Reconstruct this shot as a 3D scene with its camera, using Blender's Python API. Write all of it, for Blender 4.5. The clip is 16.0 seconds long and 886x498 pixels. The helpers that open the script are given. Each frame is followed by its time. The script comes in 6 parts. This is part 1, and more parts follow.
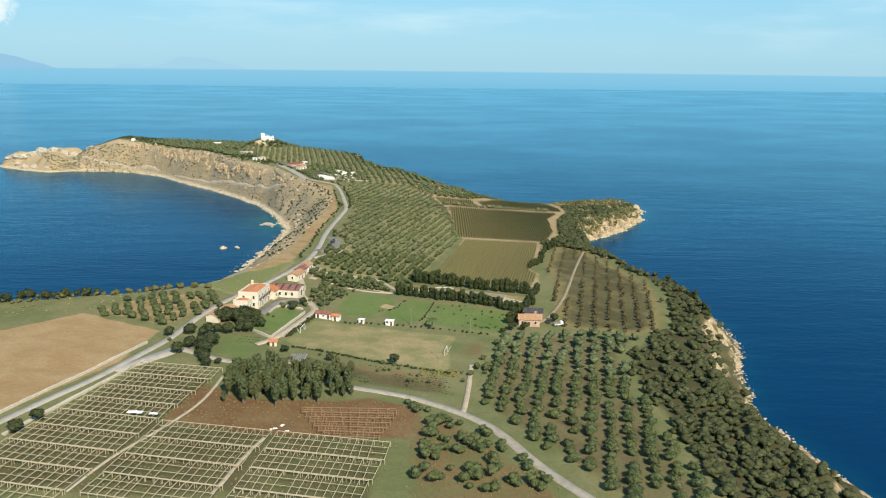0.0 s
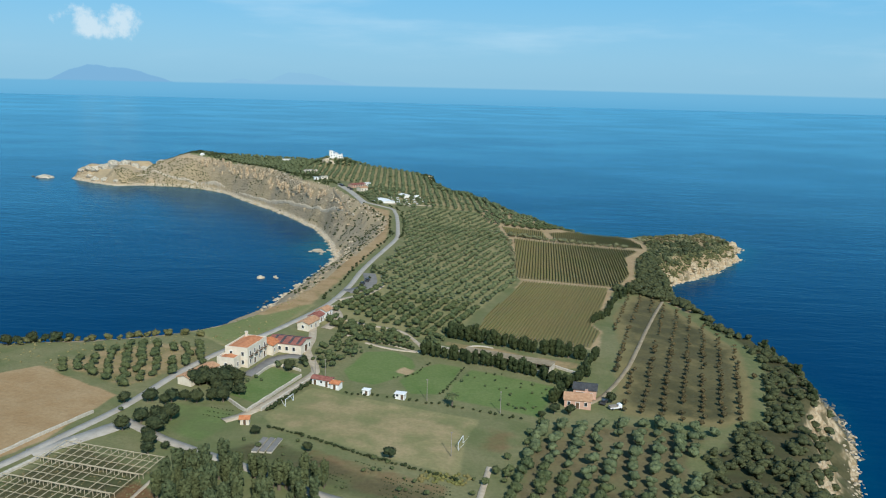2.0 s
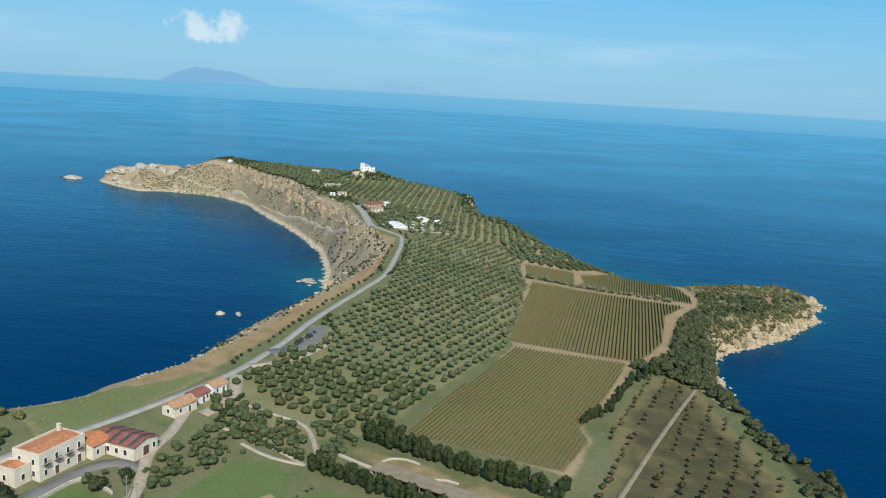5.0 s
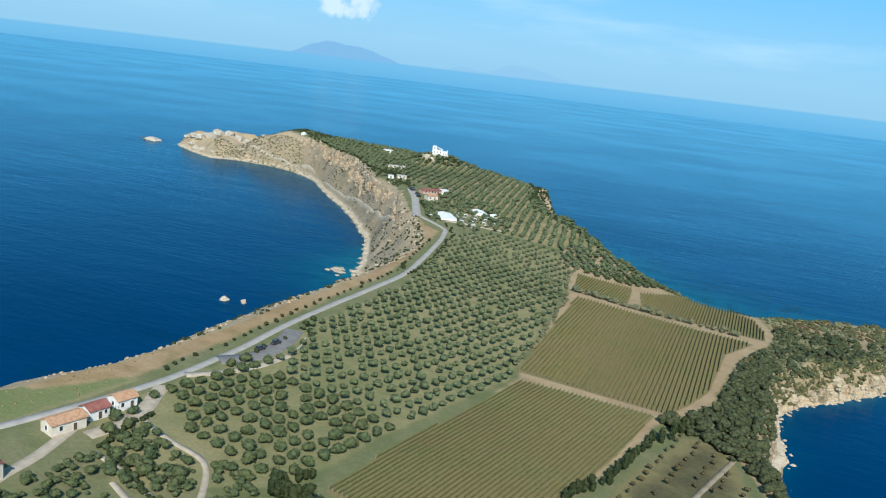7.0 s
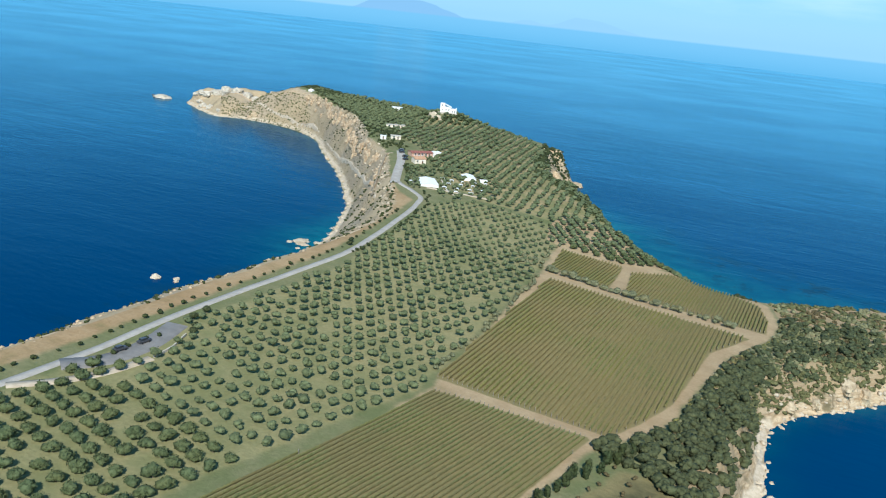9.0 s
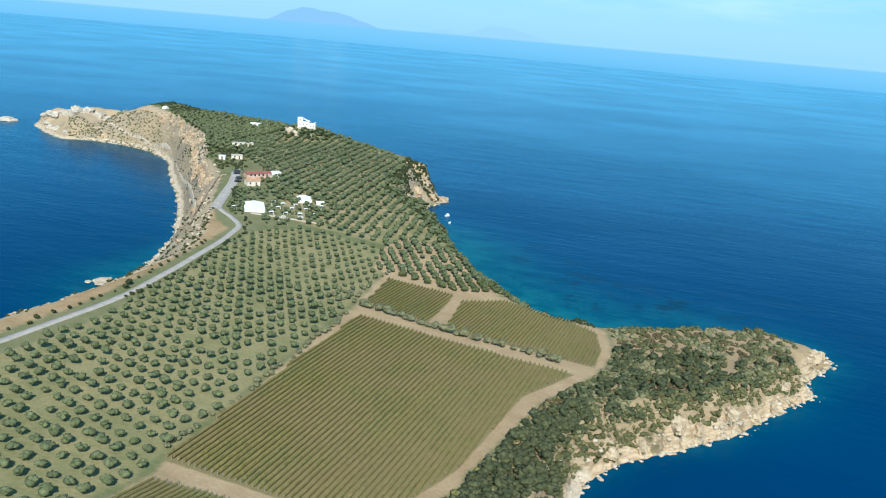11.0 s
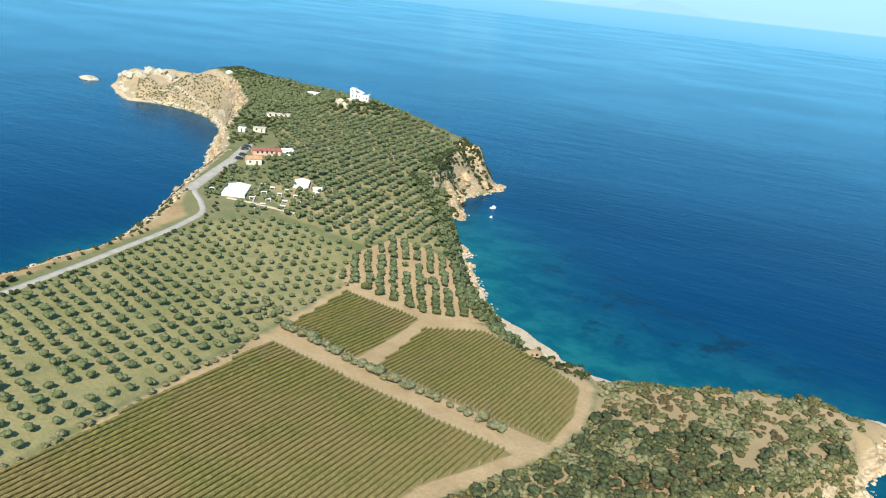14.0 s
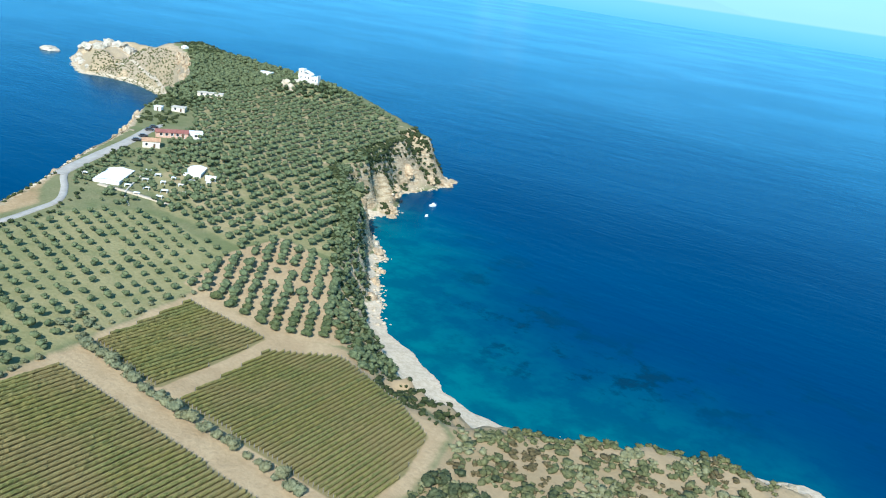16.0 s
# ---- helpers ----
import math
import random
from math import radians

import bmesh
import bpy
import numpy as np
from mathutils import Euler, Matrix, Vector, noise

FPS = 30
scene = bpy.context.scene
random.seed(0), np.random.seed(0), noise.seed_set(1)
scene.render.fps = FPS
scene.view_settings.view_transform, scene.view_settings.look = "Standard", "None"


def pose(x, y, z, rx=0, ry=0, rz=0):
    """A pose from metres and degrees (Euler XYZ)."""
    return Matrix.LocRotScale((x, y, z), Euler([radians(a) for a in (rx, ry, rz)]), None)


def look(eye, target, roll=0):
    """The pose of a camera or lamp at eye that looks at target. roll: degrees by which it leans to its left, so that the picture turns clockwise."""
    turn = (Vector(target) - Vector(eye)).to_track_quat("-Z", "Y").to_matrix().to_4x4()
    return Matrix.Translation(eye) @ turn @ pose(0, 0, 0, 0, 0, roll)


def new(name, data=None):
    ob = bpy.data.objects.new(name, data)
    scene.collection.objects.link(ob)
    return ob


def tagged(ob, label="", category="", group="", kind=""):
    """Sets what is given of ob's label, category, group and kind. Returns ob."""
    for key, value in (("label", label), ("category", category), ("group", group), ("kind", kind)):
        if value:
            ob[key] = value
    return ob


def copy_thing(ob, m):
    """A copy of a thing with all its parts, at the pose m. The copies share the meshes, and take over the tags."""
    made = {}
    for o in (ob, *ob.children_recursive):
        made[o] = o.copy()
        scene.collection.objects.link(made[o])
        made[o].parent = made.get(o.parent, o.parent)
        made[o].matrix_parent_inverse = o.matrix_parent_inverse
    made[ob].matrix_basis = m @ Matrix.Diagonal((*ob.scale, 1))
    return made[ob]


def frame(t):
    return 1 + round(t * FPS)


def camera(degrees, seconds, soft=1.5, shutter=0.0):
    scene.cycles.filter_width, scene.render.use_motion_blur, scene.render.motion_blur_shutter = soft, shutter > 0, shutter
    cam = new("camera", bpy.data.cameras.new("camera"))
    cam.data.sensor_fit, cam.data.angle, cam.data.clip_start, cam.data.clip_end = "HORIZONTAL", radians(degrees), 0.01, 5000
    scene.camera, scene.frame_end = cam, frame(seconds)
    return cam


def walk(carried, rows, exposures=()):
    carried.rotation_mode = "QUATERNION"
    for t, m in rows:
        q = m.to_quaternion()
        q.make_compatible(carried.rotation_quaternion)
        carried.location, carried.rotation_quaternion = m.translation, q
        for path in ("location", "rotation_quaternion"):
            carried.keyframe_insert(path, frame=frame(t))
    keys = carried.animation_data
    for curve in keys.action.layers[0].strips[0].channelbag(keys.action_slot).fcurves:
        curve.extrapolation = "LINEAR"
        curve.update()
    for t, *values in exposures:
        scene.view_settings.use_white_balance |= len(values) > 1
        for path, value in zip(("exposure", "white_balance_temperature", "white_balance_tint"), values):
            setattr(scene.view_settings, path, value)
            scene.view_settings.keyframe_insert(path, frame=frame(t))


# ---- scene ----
cam = camera(56.02, 16.0, 1.1)
PATH = [
    (0, (1.465, -0.939, 126.195), (1.472, 1.014, 125.765), 0.6),
    (0.5, (7.004, 16.389, 126.0), (7.067, 18.348, 125.603), 0.6),
    (1, (12.378, 33.292, 125.556), (12.422, 35.259, 125.198), 0.6),
    (1.5, (17.5, 50.885, 125.036), (17.435, 52.849, 124.664), 1.6),
    (2, (22.81, 69.118, 124.555), (22.589, 71.066, 124.162), 1.3),
    (2.5, (28.41, 87.09, 124.19), (28.1, 89.02, 123.763), 0.8),
    (3, (33.923, 105.457, 124.365), (33.593, 107.372, 123.894), 0.7),
    (3.5, (39.913, 123.249, 124.133), (39.598, 125.182, 123.729), -0.0),
    (4, (45.704, 140.615, 123.832), (45.374, 142.551, 123.455), 0.1),
    (4.2, (48.015, 147.473, 123.837), (47.666, 149.407, 123.467), 0.7),
    (6.3, (71.616, 216.062, 123.473), (71.073, 217.946, 123.077), 6.9),
    (6.5, (73.826, 222.567, 123.452), (73.242, 224.438, 123.054), 7.0),
    (7, (79.579, 238.925, 123.404), (78.908, 240.758, 122.972), 6.7),
    (7.5, (85.561, 255.47, 123.674), (84.832, 257.273, 123.208), 6.5),
    (8, (91.669, 271.855, 124.092), (90.898, 273.634, 123.601), 5.7),
    (8.5, (97.77, 287.875, 124.521), (96.965, 289.636, 124.017), 4.8),
    (9, (103.719, 303.712, 125.046), (102.934, 305.467, 124.497), 6.1),
    (9.2, (106.26, 309.714, 125.163), (105.558, 311.503, 124.609), 8.2),
    (11.3, (135.034, 369.061, 127.351), (134.402, 370.889, 126.842), 4.5),
    (11.5, (137.333, 374.954, 127.451), (136.662, 376.766, 126.936), 4.6),
    (12, (142.371, 390.062, 127.77), (141.604, 391.835, 127.254), 4.4),
    (12.5, (147.056, 405.133, 128.069), (146.218, 406.871, 127.542), 4.4),
    (13, (151.421, 420.291, 128.305), (150.518, 421.99, 127.76), 3.6),
    (13.5, (155.813, 436.117, 128.43), (154.873, 437.781, 127.842), 3.5),
    (14, (160.136, 452.7, 128.286), (159.224, 454.374, 127.681), 6.1),
    (14.5, (164.183, 469.244, 128.071), (163.302, 470.91, 127.402), 5.5),
    (15, (168.863, 485.073, 127.681), (167.993, 486.72, 126.953), 6.1),
    (15.5, (173.724, 501.09, 127.497), (172.846, 502.762, 126.84), 7.7),
    (16, (179.273, 516.412, 127.245), (178.328, 518.056, 126.607), 8.2),
]
walk(cam, [(t, look(eye, target, roll)) for t, eye, target, roll in PATH],
     [(0.0, 0.26, 7000, 8), (0.5, 0.08, 6450, 8), (1.0, -0.06, 6350, 7), (1.5, -0.08, 6400, 7), (2.0, -0.10, 6000, 6), (3.0, -0.06, 5650, 4), (3.5, -0.06, 5550, 3), (4.0, -0.12, 6150, 6), (6.4, 0.06, 5850, 7), (7.0, 0.10, 5800, 7), (9.0, 0.28, 5750, 7),
      (11.5, 0.34, 5850, 7), (12.5, 0.34, 6500, 8), (14.0, 0.58, 6500, 8), (15.0, 0.78, 6100, 8), (15.5, 0.84, 5650, 6), (16.0, 0.62, 5450, 5)])

# ---- world and sun ----
SUN_AZ, SUN_EL = 156.0, 40.0
world = bpy.data.worlds.new("sky")
scene.world = world
world.use_nodes = True
wt = world.node_tree
wt.nodes.clear()


def wnode(kind, **values):
    n = wt.nodes.new(kind)
    for key, value in values.items():
        n.inputs[key].default_value = value
    return n


def wmath(op, a, b=None, c=None):
    n = wt.nodes.new("ShaderNodeMath")
    n.operation = op
    for slot, v in enumerate((a, b, c)):
        if v is None:
            continue
        if isinstance(v, (int, float)):
            n.inputs[slot].default_value = v
        else:
            wt.links.new(v, n.inputs[slot])
    return n.outputs[0]


def wmix(fac, a, b):
    n = wt.nodes.new("ShaderNodeMix")
    n.data_type = "RGBA"
    for slot, v in ((0, fac), (6, a), (7, b)):
        if isinstance(v, (int, float)):
            n.inputs[slot].default_value = v
        elif isinstance(v, tuple):
            n.inputs[slot].default_value = (*v, 1)
        else:
            wt.links.new(v, n.inputs[slot])
    return n.outputs[2]


def smooth(v, lo, hi):
    n = wt.nodes.new("ShaderNodeMapRange")
    n.interpolation_type = "SMOOTHSTEP"
    wt.links.new(v, n.inputs[0])
    n.inputs[1].default_value, n.inputs[2].default_value = lo, hi
    return n.outputs[0]


sky = wt.nodes.new("ShaderNodeTexSky")
sky.sky_type = "NISHITA"
sky.sun_disc = False
sky.sun_elevation, sky.sun_rotation = radians(SUN_EL), radians(SUN_AZ)
sky.air_density, sky.dust_density, sky.ozone_density = 1.0, 1.2, 2.5
sky.altitude = 100
SKY_STRENGTH = 0.10
way = wt.nodes.new("ShaderNodeTexCoord").outputs["Generated"]
split = wt.nodes.new("ShaderNodeSeparateXYZ")
wt.links.new(way, split.inputs[0])
up = split.outputs[2]
azimuth = wmath("MULTIPLY", wmath("ARCTAN2", split.outputs[0], split.outputs[1]), 57.2958)
height = wmath("MULTIPLY", up, 57.2958)

# thin high cloud
cloud_map = wt.nodes.new("ShaderNodeMapping")
cloud_map.inputs["Scale"].default_value = (2.2, 2.2, 14.0)
wt.links.new(way, cloud_map.inputs[0])
cloud = wnode("ShaderNodeTexNoise", Scale=1.7, Detail=6.0, Roughness=0.55)
wt.links.new(cloud_map.outputs[0], cloud.inputs["Vector"])
veil = wmath("MULTIPLY", smooth(cloud.outputs[0], 0.48, 0.78), 0.40)
veil = wmath("MULTIPLY", veil, smooth(up, 0.0, 0.05))
# one bright heap of cloud over the far island
puff = wnode("ShaderNodeTexNoise", Scale=38.0, Detail=7.0, Roughness=0.62)
wt.links.new(way, puff.inputs["Vector"])
dx = wmath("DIVIDE", wmath("ADD", azimuth, 28.3), 3.0)
dz = wmath("DIVIDE", wmath("ADD", height, -3.1), 1.5)
blob = wmath("SUBTRACT", 1.0, wmath("ADD", wmath("MULTIPLY", dx, dx), wmath("MULTIPLY", dz, dz)))
heap = smooth(wmath("ADD", blob, wmath("MULTIPLY", wmath("ADD", puff.outputs[0], -0.5), 3.2)), 0.25, 1.0)

horizon_haze = wmath("SUBTRACT", 1.0, smooth(up, -0.02, 0.16))
tone = wmix(0.8, sky.outputs[0], wmix(horizon_haze, (1.5, 5.4, 8.9), (3.4, 6.5, 8.6)))
tone = wmix(wmath("MULTIPLY", smooth(up, 0.15, 0.50), 0.90), tone, (0.48, 1.5, 3.2))
tone = wmix(veil, tone, (6.6, 8.4, 9.4))
tone = wmix(wmath("MULTIPLY", heap, 0.62), tone, (9.0, 9.4, 9.4))

# far islands, hazy blue: distance haze mixed into their colour
ridge = wnode("ShaderNodeTexNoise", Scale=22.0, Detail=4.0)
flat = wt.nodes.new("ShaderNodeCombineXYZ")
wt.links.new(wmath("MULTIPLY", azimuth, 0.035), flat.inputs[0])
wt.links.new(flat.outputs[0], ridge.inputs["Vector"])


def hump(at, wide, tall):
    d = wmath("DIVIDE", wmath("ADD", azimuth, -at), wide)
    return wmath("MULTIPLY", wmath("POWER", 2.718, wmath("MULTIPLY", wmath("MULTIPLY", d, d), -1.0)), tall)


def island(humps, base=-0.37):
    total = None
    for at, wide, tall in humps:
        h = hump(at, wide, tall)
        total = h if total is None else wmath("ADD", total, h)
    total = wmath("MULTIPLY", total, wmath("ADD", wmath("MULTIPLY", ridge.outputs[0], 0.7), 0.65))
    top = wmath("ADD", total, base - 0.12)
    return smooth(wmath("SUBTRACT", top, height), -0.03, 0.05)


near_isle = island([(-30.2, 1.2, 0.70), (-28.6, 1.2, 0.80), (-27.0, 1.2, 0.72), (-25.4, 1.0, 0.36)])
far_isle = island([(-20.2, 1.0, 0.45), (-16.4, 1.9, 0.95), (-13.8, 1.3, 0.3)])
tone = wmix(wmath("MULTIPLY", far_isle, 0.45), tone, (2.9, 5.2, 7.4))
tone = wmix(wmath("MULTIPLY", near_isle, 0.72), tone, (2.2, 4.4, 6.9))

# the sea beyond the modelled sheet, haze and sky reflection put into its colour
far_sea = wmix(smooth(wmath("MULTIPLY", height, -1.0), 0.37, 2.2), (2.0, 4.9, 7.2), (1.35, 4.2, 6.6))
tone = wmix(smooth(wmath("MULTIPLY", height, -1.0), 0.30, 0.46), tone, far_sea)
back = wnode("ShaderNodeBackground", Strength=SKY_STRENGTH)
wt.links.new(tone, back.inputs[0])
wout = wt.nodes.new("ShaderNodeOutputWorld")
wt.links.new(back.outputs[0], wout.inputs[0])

sun = new("sun", bpy.data.lights.new("sun", "SUN"))
sun.data.energy, sun.data.angle, sun.data.color = 4.8, radians(0.53), (1.0, 0.94, 0.85)
a, e = radians(SUN_AZ), radians(SUN_EL)
sun.matrix_world = look((0, 0, 0), (-math.sin(a) * math.cos(e), -math.cos(a) * math.cos(e), -math.sin(e)))
scene.view_settings.exposure = 0.0


# ---- materials ----
class Kit:
    """Nodes of one material."""

    def __init__(self, name, rough=0.8, metal=0.0, spec=0.3):
        self.mat = bpy.data.materials.new(name)
        self.mat.use_nodes = True
        self.t = self.mat.node_tree
        self.bsdf = self.t.nodes["Principled BSDF"]
        self.bsdf.inputs["Roughness"].default_value = rough
        self.bsdf.inputs["Metallic"].default_value = metal
        self.bsdf.inputs["Specular IOR Level"].default_value = spec
        self.place = self.t.nodes.new("ShaderNodeNewGeometry").outputs["Position"]

    def put(self, node, slot, v):
        if isinstance(v, (int, float)):
            node.inputs[slot].default_value = v
        elif isinstance(v, tuple):
            node.inputs[slot].default_value = (*v, 1)
        else:
            self.t.links.new(v, node.inputs[slot])

    def noise(self, scale, detail=4.0, rough=0.55, where=None, stretch=None):
        n = self.t.nodes.new("ShaderNodeTexNoise")
        n.inputs["Scale"].default_value, n.inputs["Detail"].default_value, n.inputs["Roughness"].default_value = scale, detail, rough
        src = where or self.place
        if stretch:
            m = self.t.nodes.new("ShaderNodeMapping")
            m.inputs["Scale"].default_value = stretch
            self.t.links.new(src, m.inputs[0])
            src = m.outputs[0]
        self.t.links.new(src, n.inputs["Vector"])
        return n.outputs[0]

    def math(self, op, a, b=0.0):
        n = self.t.nodes.new("ShaderNodeMath")
        n.operation = op
        self.put(n, 0, a), self.put(n, 1, b)
        return n.outputs[0]

    def ramp(self, v, lo, hi, out_lo=0.0, out_hi=1.0):
        n = self.t.nodes.new("ShaderNodeMapRange")
        n.interpolation_type = "SMOOTHSTEP"
        self.put(n, 0, v)
        for slot, x in zip((1, 2, 3, 4), (lo, hi, out_lo, out_hi)):
            n.inputs[slot].default_value = x
        return n.outputs[0]

    def mix(self, fac, a, b):
        n = self.t.nodes.new("ShaderNodeMix")
        n.data_type = "RGBA"
        self.put(n, 0, fac), self.put(n, 6, a), self.put(n, 7, b)
        return n.outputs[2]

    def attribute(self, name):
        n = self.t.nodes.new("ShaderNodeAttribute")
        n.attribute_name = name
        s = self.t.nodes.new("ShaderNodeSeparateColor")
        self.t.links.new(n.outputs["Color"], s.inputs[0])
        return s.outputs

    def lot(self):
        return self.t.nodes.new("ShaderNodeObjectInfo").outputs["Random"]

    def island(self):
        return self.t.nodes.new("ShaderNodeNewGeometry").outputs["Random Per Island"]

    def bump(self, v, strength, distance):
        n = self.t.nodes.new("ShaderNodeBump")
        n.inputs["Strength"].default_value, n.inputs["Distance"].default_value = strength, distance
        self.t.links.new(v, n.inputs["Height"])
        self.t.links.new(n.outputs[0], self.bsdf.inputs["Normal"])

    def colour(self, v):
        self.put(self.bsdf, "Base Color", v)
        return self.mat


def speckled(name, a, b, scale, rough=0.8, spec=0.3, bump=0.3, depth=0.02, metal=0.0):
    """Two tones in blotches and grain, with a fine relief."""
    k = Kit(name, rough, metal, spec)
    big, fine = k.noise(scale), k.noise(scale * 9)
    f = k.math("ADD", k.math("MULTIPLY", big, 0.65), k.math("MULTIPLY", fine, 0.35))
    k.bump(fine, bump, depth)
    return k.colour(k.mix(k.ramp(f, 0.32, 0.68), a, b))


def leafy(name, dark, light, by_island=True, patch=None):
    k = Kit(name, 0.75, 0.0, 0.15)
    tone = k.mix(k.ramp(k.noise(0.9, 3), 0.3, 0.7), dark, light)
    own = k.lot()
    warm = tuple(c * m for c, m in zip(light, (1.25, 1.0, 0.75)))
    tone = k.mix(k.ramp(own, 0.0, 1.0, 0.0, 0.28), tone, warm)
    if by_island:
        tone = k.mix(k.ramp(k.island(), 0.0, 1.0, 0.0, 0.5), tone, tuple(c * 0.6 for c in dark))
    if patch:
        tone = k.mix(k.ramp(k.noise(0.045, 5, 0.6), 0.40, 0.60, 0.0, 0.75), tone, patch)
    k.bump(k.noise(2.2, 5), 0.9, 0.35)
    return k.colour(tone)


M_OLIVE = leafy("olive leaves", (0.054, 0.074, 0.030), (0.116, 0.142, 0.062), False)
# paler copy of the olive leaves: distance haze put into the colour
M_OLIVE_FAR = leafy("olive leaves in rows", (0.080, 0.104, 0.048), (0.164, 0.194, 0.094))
M_PINE = leafy("dark pine leaves", (0.026, 0.038, 0.017), (0.064, 0.078, 0.034), False)
M_HEDGE = leafy("hedge leaves", (0.022, 0.033, 0.012), (0.055, 0.070, 0.026), False)
M_BELT = leafy("coastal grove leaves", (0.042, 0.054, 0.024), (0.105, 0.118, 0.054))
M_SILVER = leafy("silver-green leaves", (0.112, 0.124, 0.064), (0.215, 0.222, 0.124), False)
M_GUM = leafy("eucalyptus leaves", (0.046, 0.062, 0.027), (0.112, 0.136, 0.062), False)
M_SCRUB = leafy("maquis leaves", (0.076, 0.088, 0.034), (0.180, 0.176, 0.078))
M_FRUIT = leafy("russet orchard leaves", (0.062, 0.056, 0.026), (0.125, 0.100, 0.048), False)
M_VINE = leafy("vine leaves", (0.124, 0.134, 0.040), (0.222, 0.204, 0.066), False, (0.240, 0.182, 0.074))
M_VINE_OLD = leafy("browning vine leaves", (0.110, 0.128, 0.044), (0.186, 0.190, 0.072), False, (0.180, 0.148, 0.064))
M_STRAW = leafy("dry weeds", (0.16, 0.14, 0.065), (0.27, 0.22, 0.11))
M_BARK = speckled("bark", (0.10, 0.075, 0.05), (0.19, 0.15, 0.11), 3.0)
M_ROAD = speckled("worn asphalt", (0.33, 0.298, 0.250), (0.43, 0.392, 0.335), 0.35, 0.9, 0.2, 0.2, 0.01)
M_BAY = speckled("grey asphalt", (0.175, 0.165, 0.150), (0.235, 0.22, 0.20), 0.35, 0.9, 0.2, 0.2, 0.01)
M_TRACK = speckled("gravel track", (0.38, 0.31, 0.22), (0.50, 0.42, 0.31), 0.5, 0.95, 0.1, 0.4, 0.03)
M_LANE = speckled("grey chippings", (0.30, 0.265, 0.215), (0.41, 0.365, 0.30), 0.5, 0.95, 0.1, 0.4, 0.03)
M_DIRT = speckled("dirt track", (0.24, 0.19, 0.12), (0.34, 0.28, 0.19), 0.4, 0.95, 0.1, 0.4, 0.04)
M_PLASTER = speckled("cream plaster", (0.62, 0.53, 0.40), (0.74, 0.66, 0.53), 0.5, 0.85)
M_WHITE = speckled("white plaster", (0.72, 0.69, 0.63), (0.82, 0.80, 0.75), 0.5, 0.85)
M_PINK = speckled("salmon plaster", (0.50, 0.30, 0.21), (0.62, 0.40, 0.29), 0.6, 0.85)
M_TILE = speckled("terracotta tiles", (0.42, 0.15, 0.06), (0.60, 0.27, 0.13), 1.1, 0.8, 0.25, 0.5, 0.05)
M_TILE_OLD = speckled("weathered terracotta tiles", (0.40, 0.22, 0.12), (0.56, 0.36, 0.22), 1.1, 0.85, 0.2, 0.5, 0.05)
M_SHEET = speckled("dull red roofing sheet", (0.25, 0.09, 0.07), (0.36, 0.16, 0.12), 0.8, 0.6)
M_DARK_ROOF = speckled("dark roofing felt", (0.05, 0.05, 0.055), (0.10, 0.10, 0.10), 0.8, 0.8)
M_STONE_WALL = speckled("dry stone", (0.42, 0.37, 0.29), (0.60, 0.54, 0.44), 1.5, 0.9)
M_CANVAS = speckled("white canvas", (0.76, 0.76, 0.74), (0.84, 0.84, 0.82), 0.7, 0.7)
M_POLE = speckled("bleached timber", (0.42, 0.345, 0.225), (0.56, 0.47, 0.325), 2.0, 0.85)
M_POLE_RED = speckled("rust-brown timber", (0.24, 0.135, 0.075), (0.36, 0.22, 0.13), 2.0, 0.85)
M_POST = speckled("grey vine post", (0.22, 0.19, 0.15), (0.34, 0.30, 0.25), 3.0, 0.85)
M_BOULDER = speckled("pale limestone", (0.36, 0.28, 0.18), (0.58, 0.49, 0.36), 0.35, 0.9, 0.2, 0.8, 0.25)
M_OCHRE = speckled("ochre crag", (0.30, 0.21, 0.12), (0.54, 0.42, 0.27), 0.5, 0.9, 0.2, 0.8, 0.25)
M_CHALK = speckled("chalky white rock", (0.36, 0.31, 0.23), (0.58, 0.51, 0.40), 0.25, 0.9, 0.2, 0.8, 0.3)
M_CREAM = speckled("cream sandstone", (0.33, 0.25, 0.15), (0.54, 0.43, 0.28), 0.35, 0.9, 0.2, 0.8, 0.25)
M_WET_ROCK = speckled("dark wet rock", (0.06, 0.07, 0.06), (0.16, 0.15, 0.12), 0.5, 0.6, 0.4, 0.8, 0.2)
M_PAINT = speckled("white paint", (0.74, 0.74, 0.74), (0.82, 0.82, 0.82), 2.0, 0.35, 0.5, 0.05)
M_CAR = speckled("car paint", (0.05, 0.05, 0.055), (0.08, 0.08, 0.085), 2.0, 0.3, 0.5, 0.02)
M_RUBBER = speckled("rubber", (0.02, 0.02, 0.02), (0.03, 0.03, 0.03), 4.0, 0.8)


def pane_material():
    k = Kit("window pane", 0.08, 0.0, 0.6)
    return k.colour(k.mix(k.noise(0.7), (0.02, 0.025, 0.03), (0.05, 0.055, 0.06)))


M_PANE = pane_material()
M_SHUTTER = speckled("brown shutter", (0.10, 0.06, 0.035), (0.16, 0.10, 0.06), 2.0, 0.6)


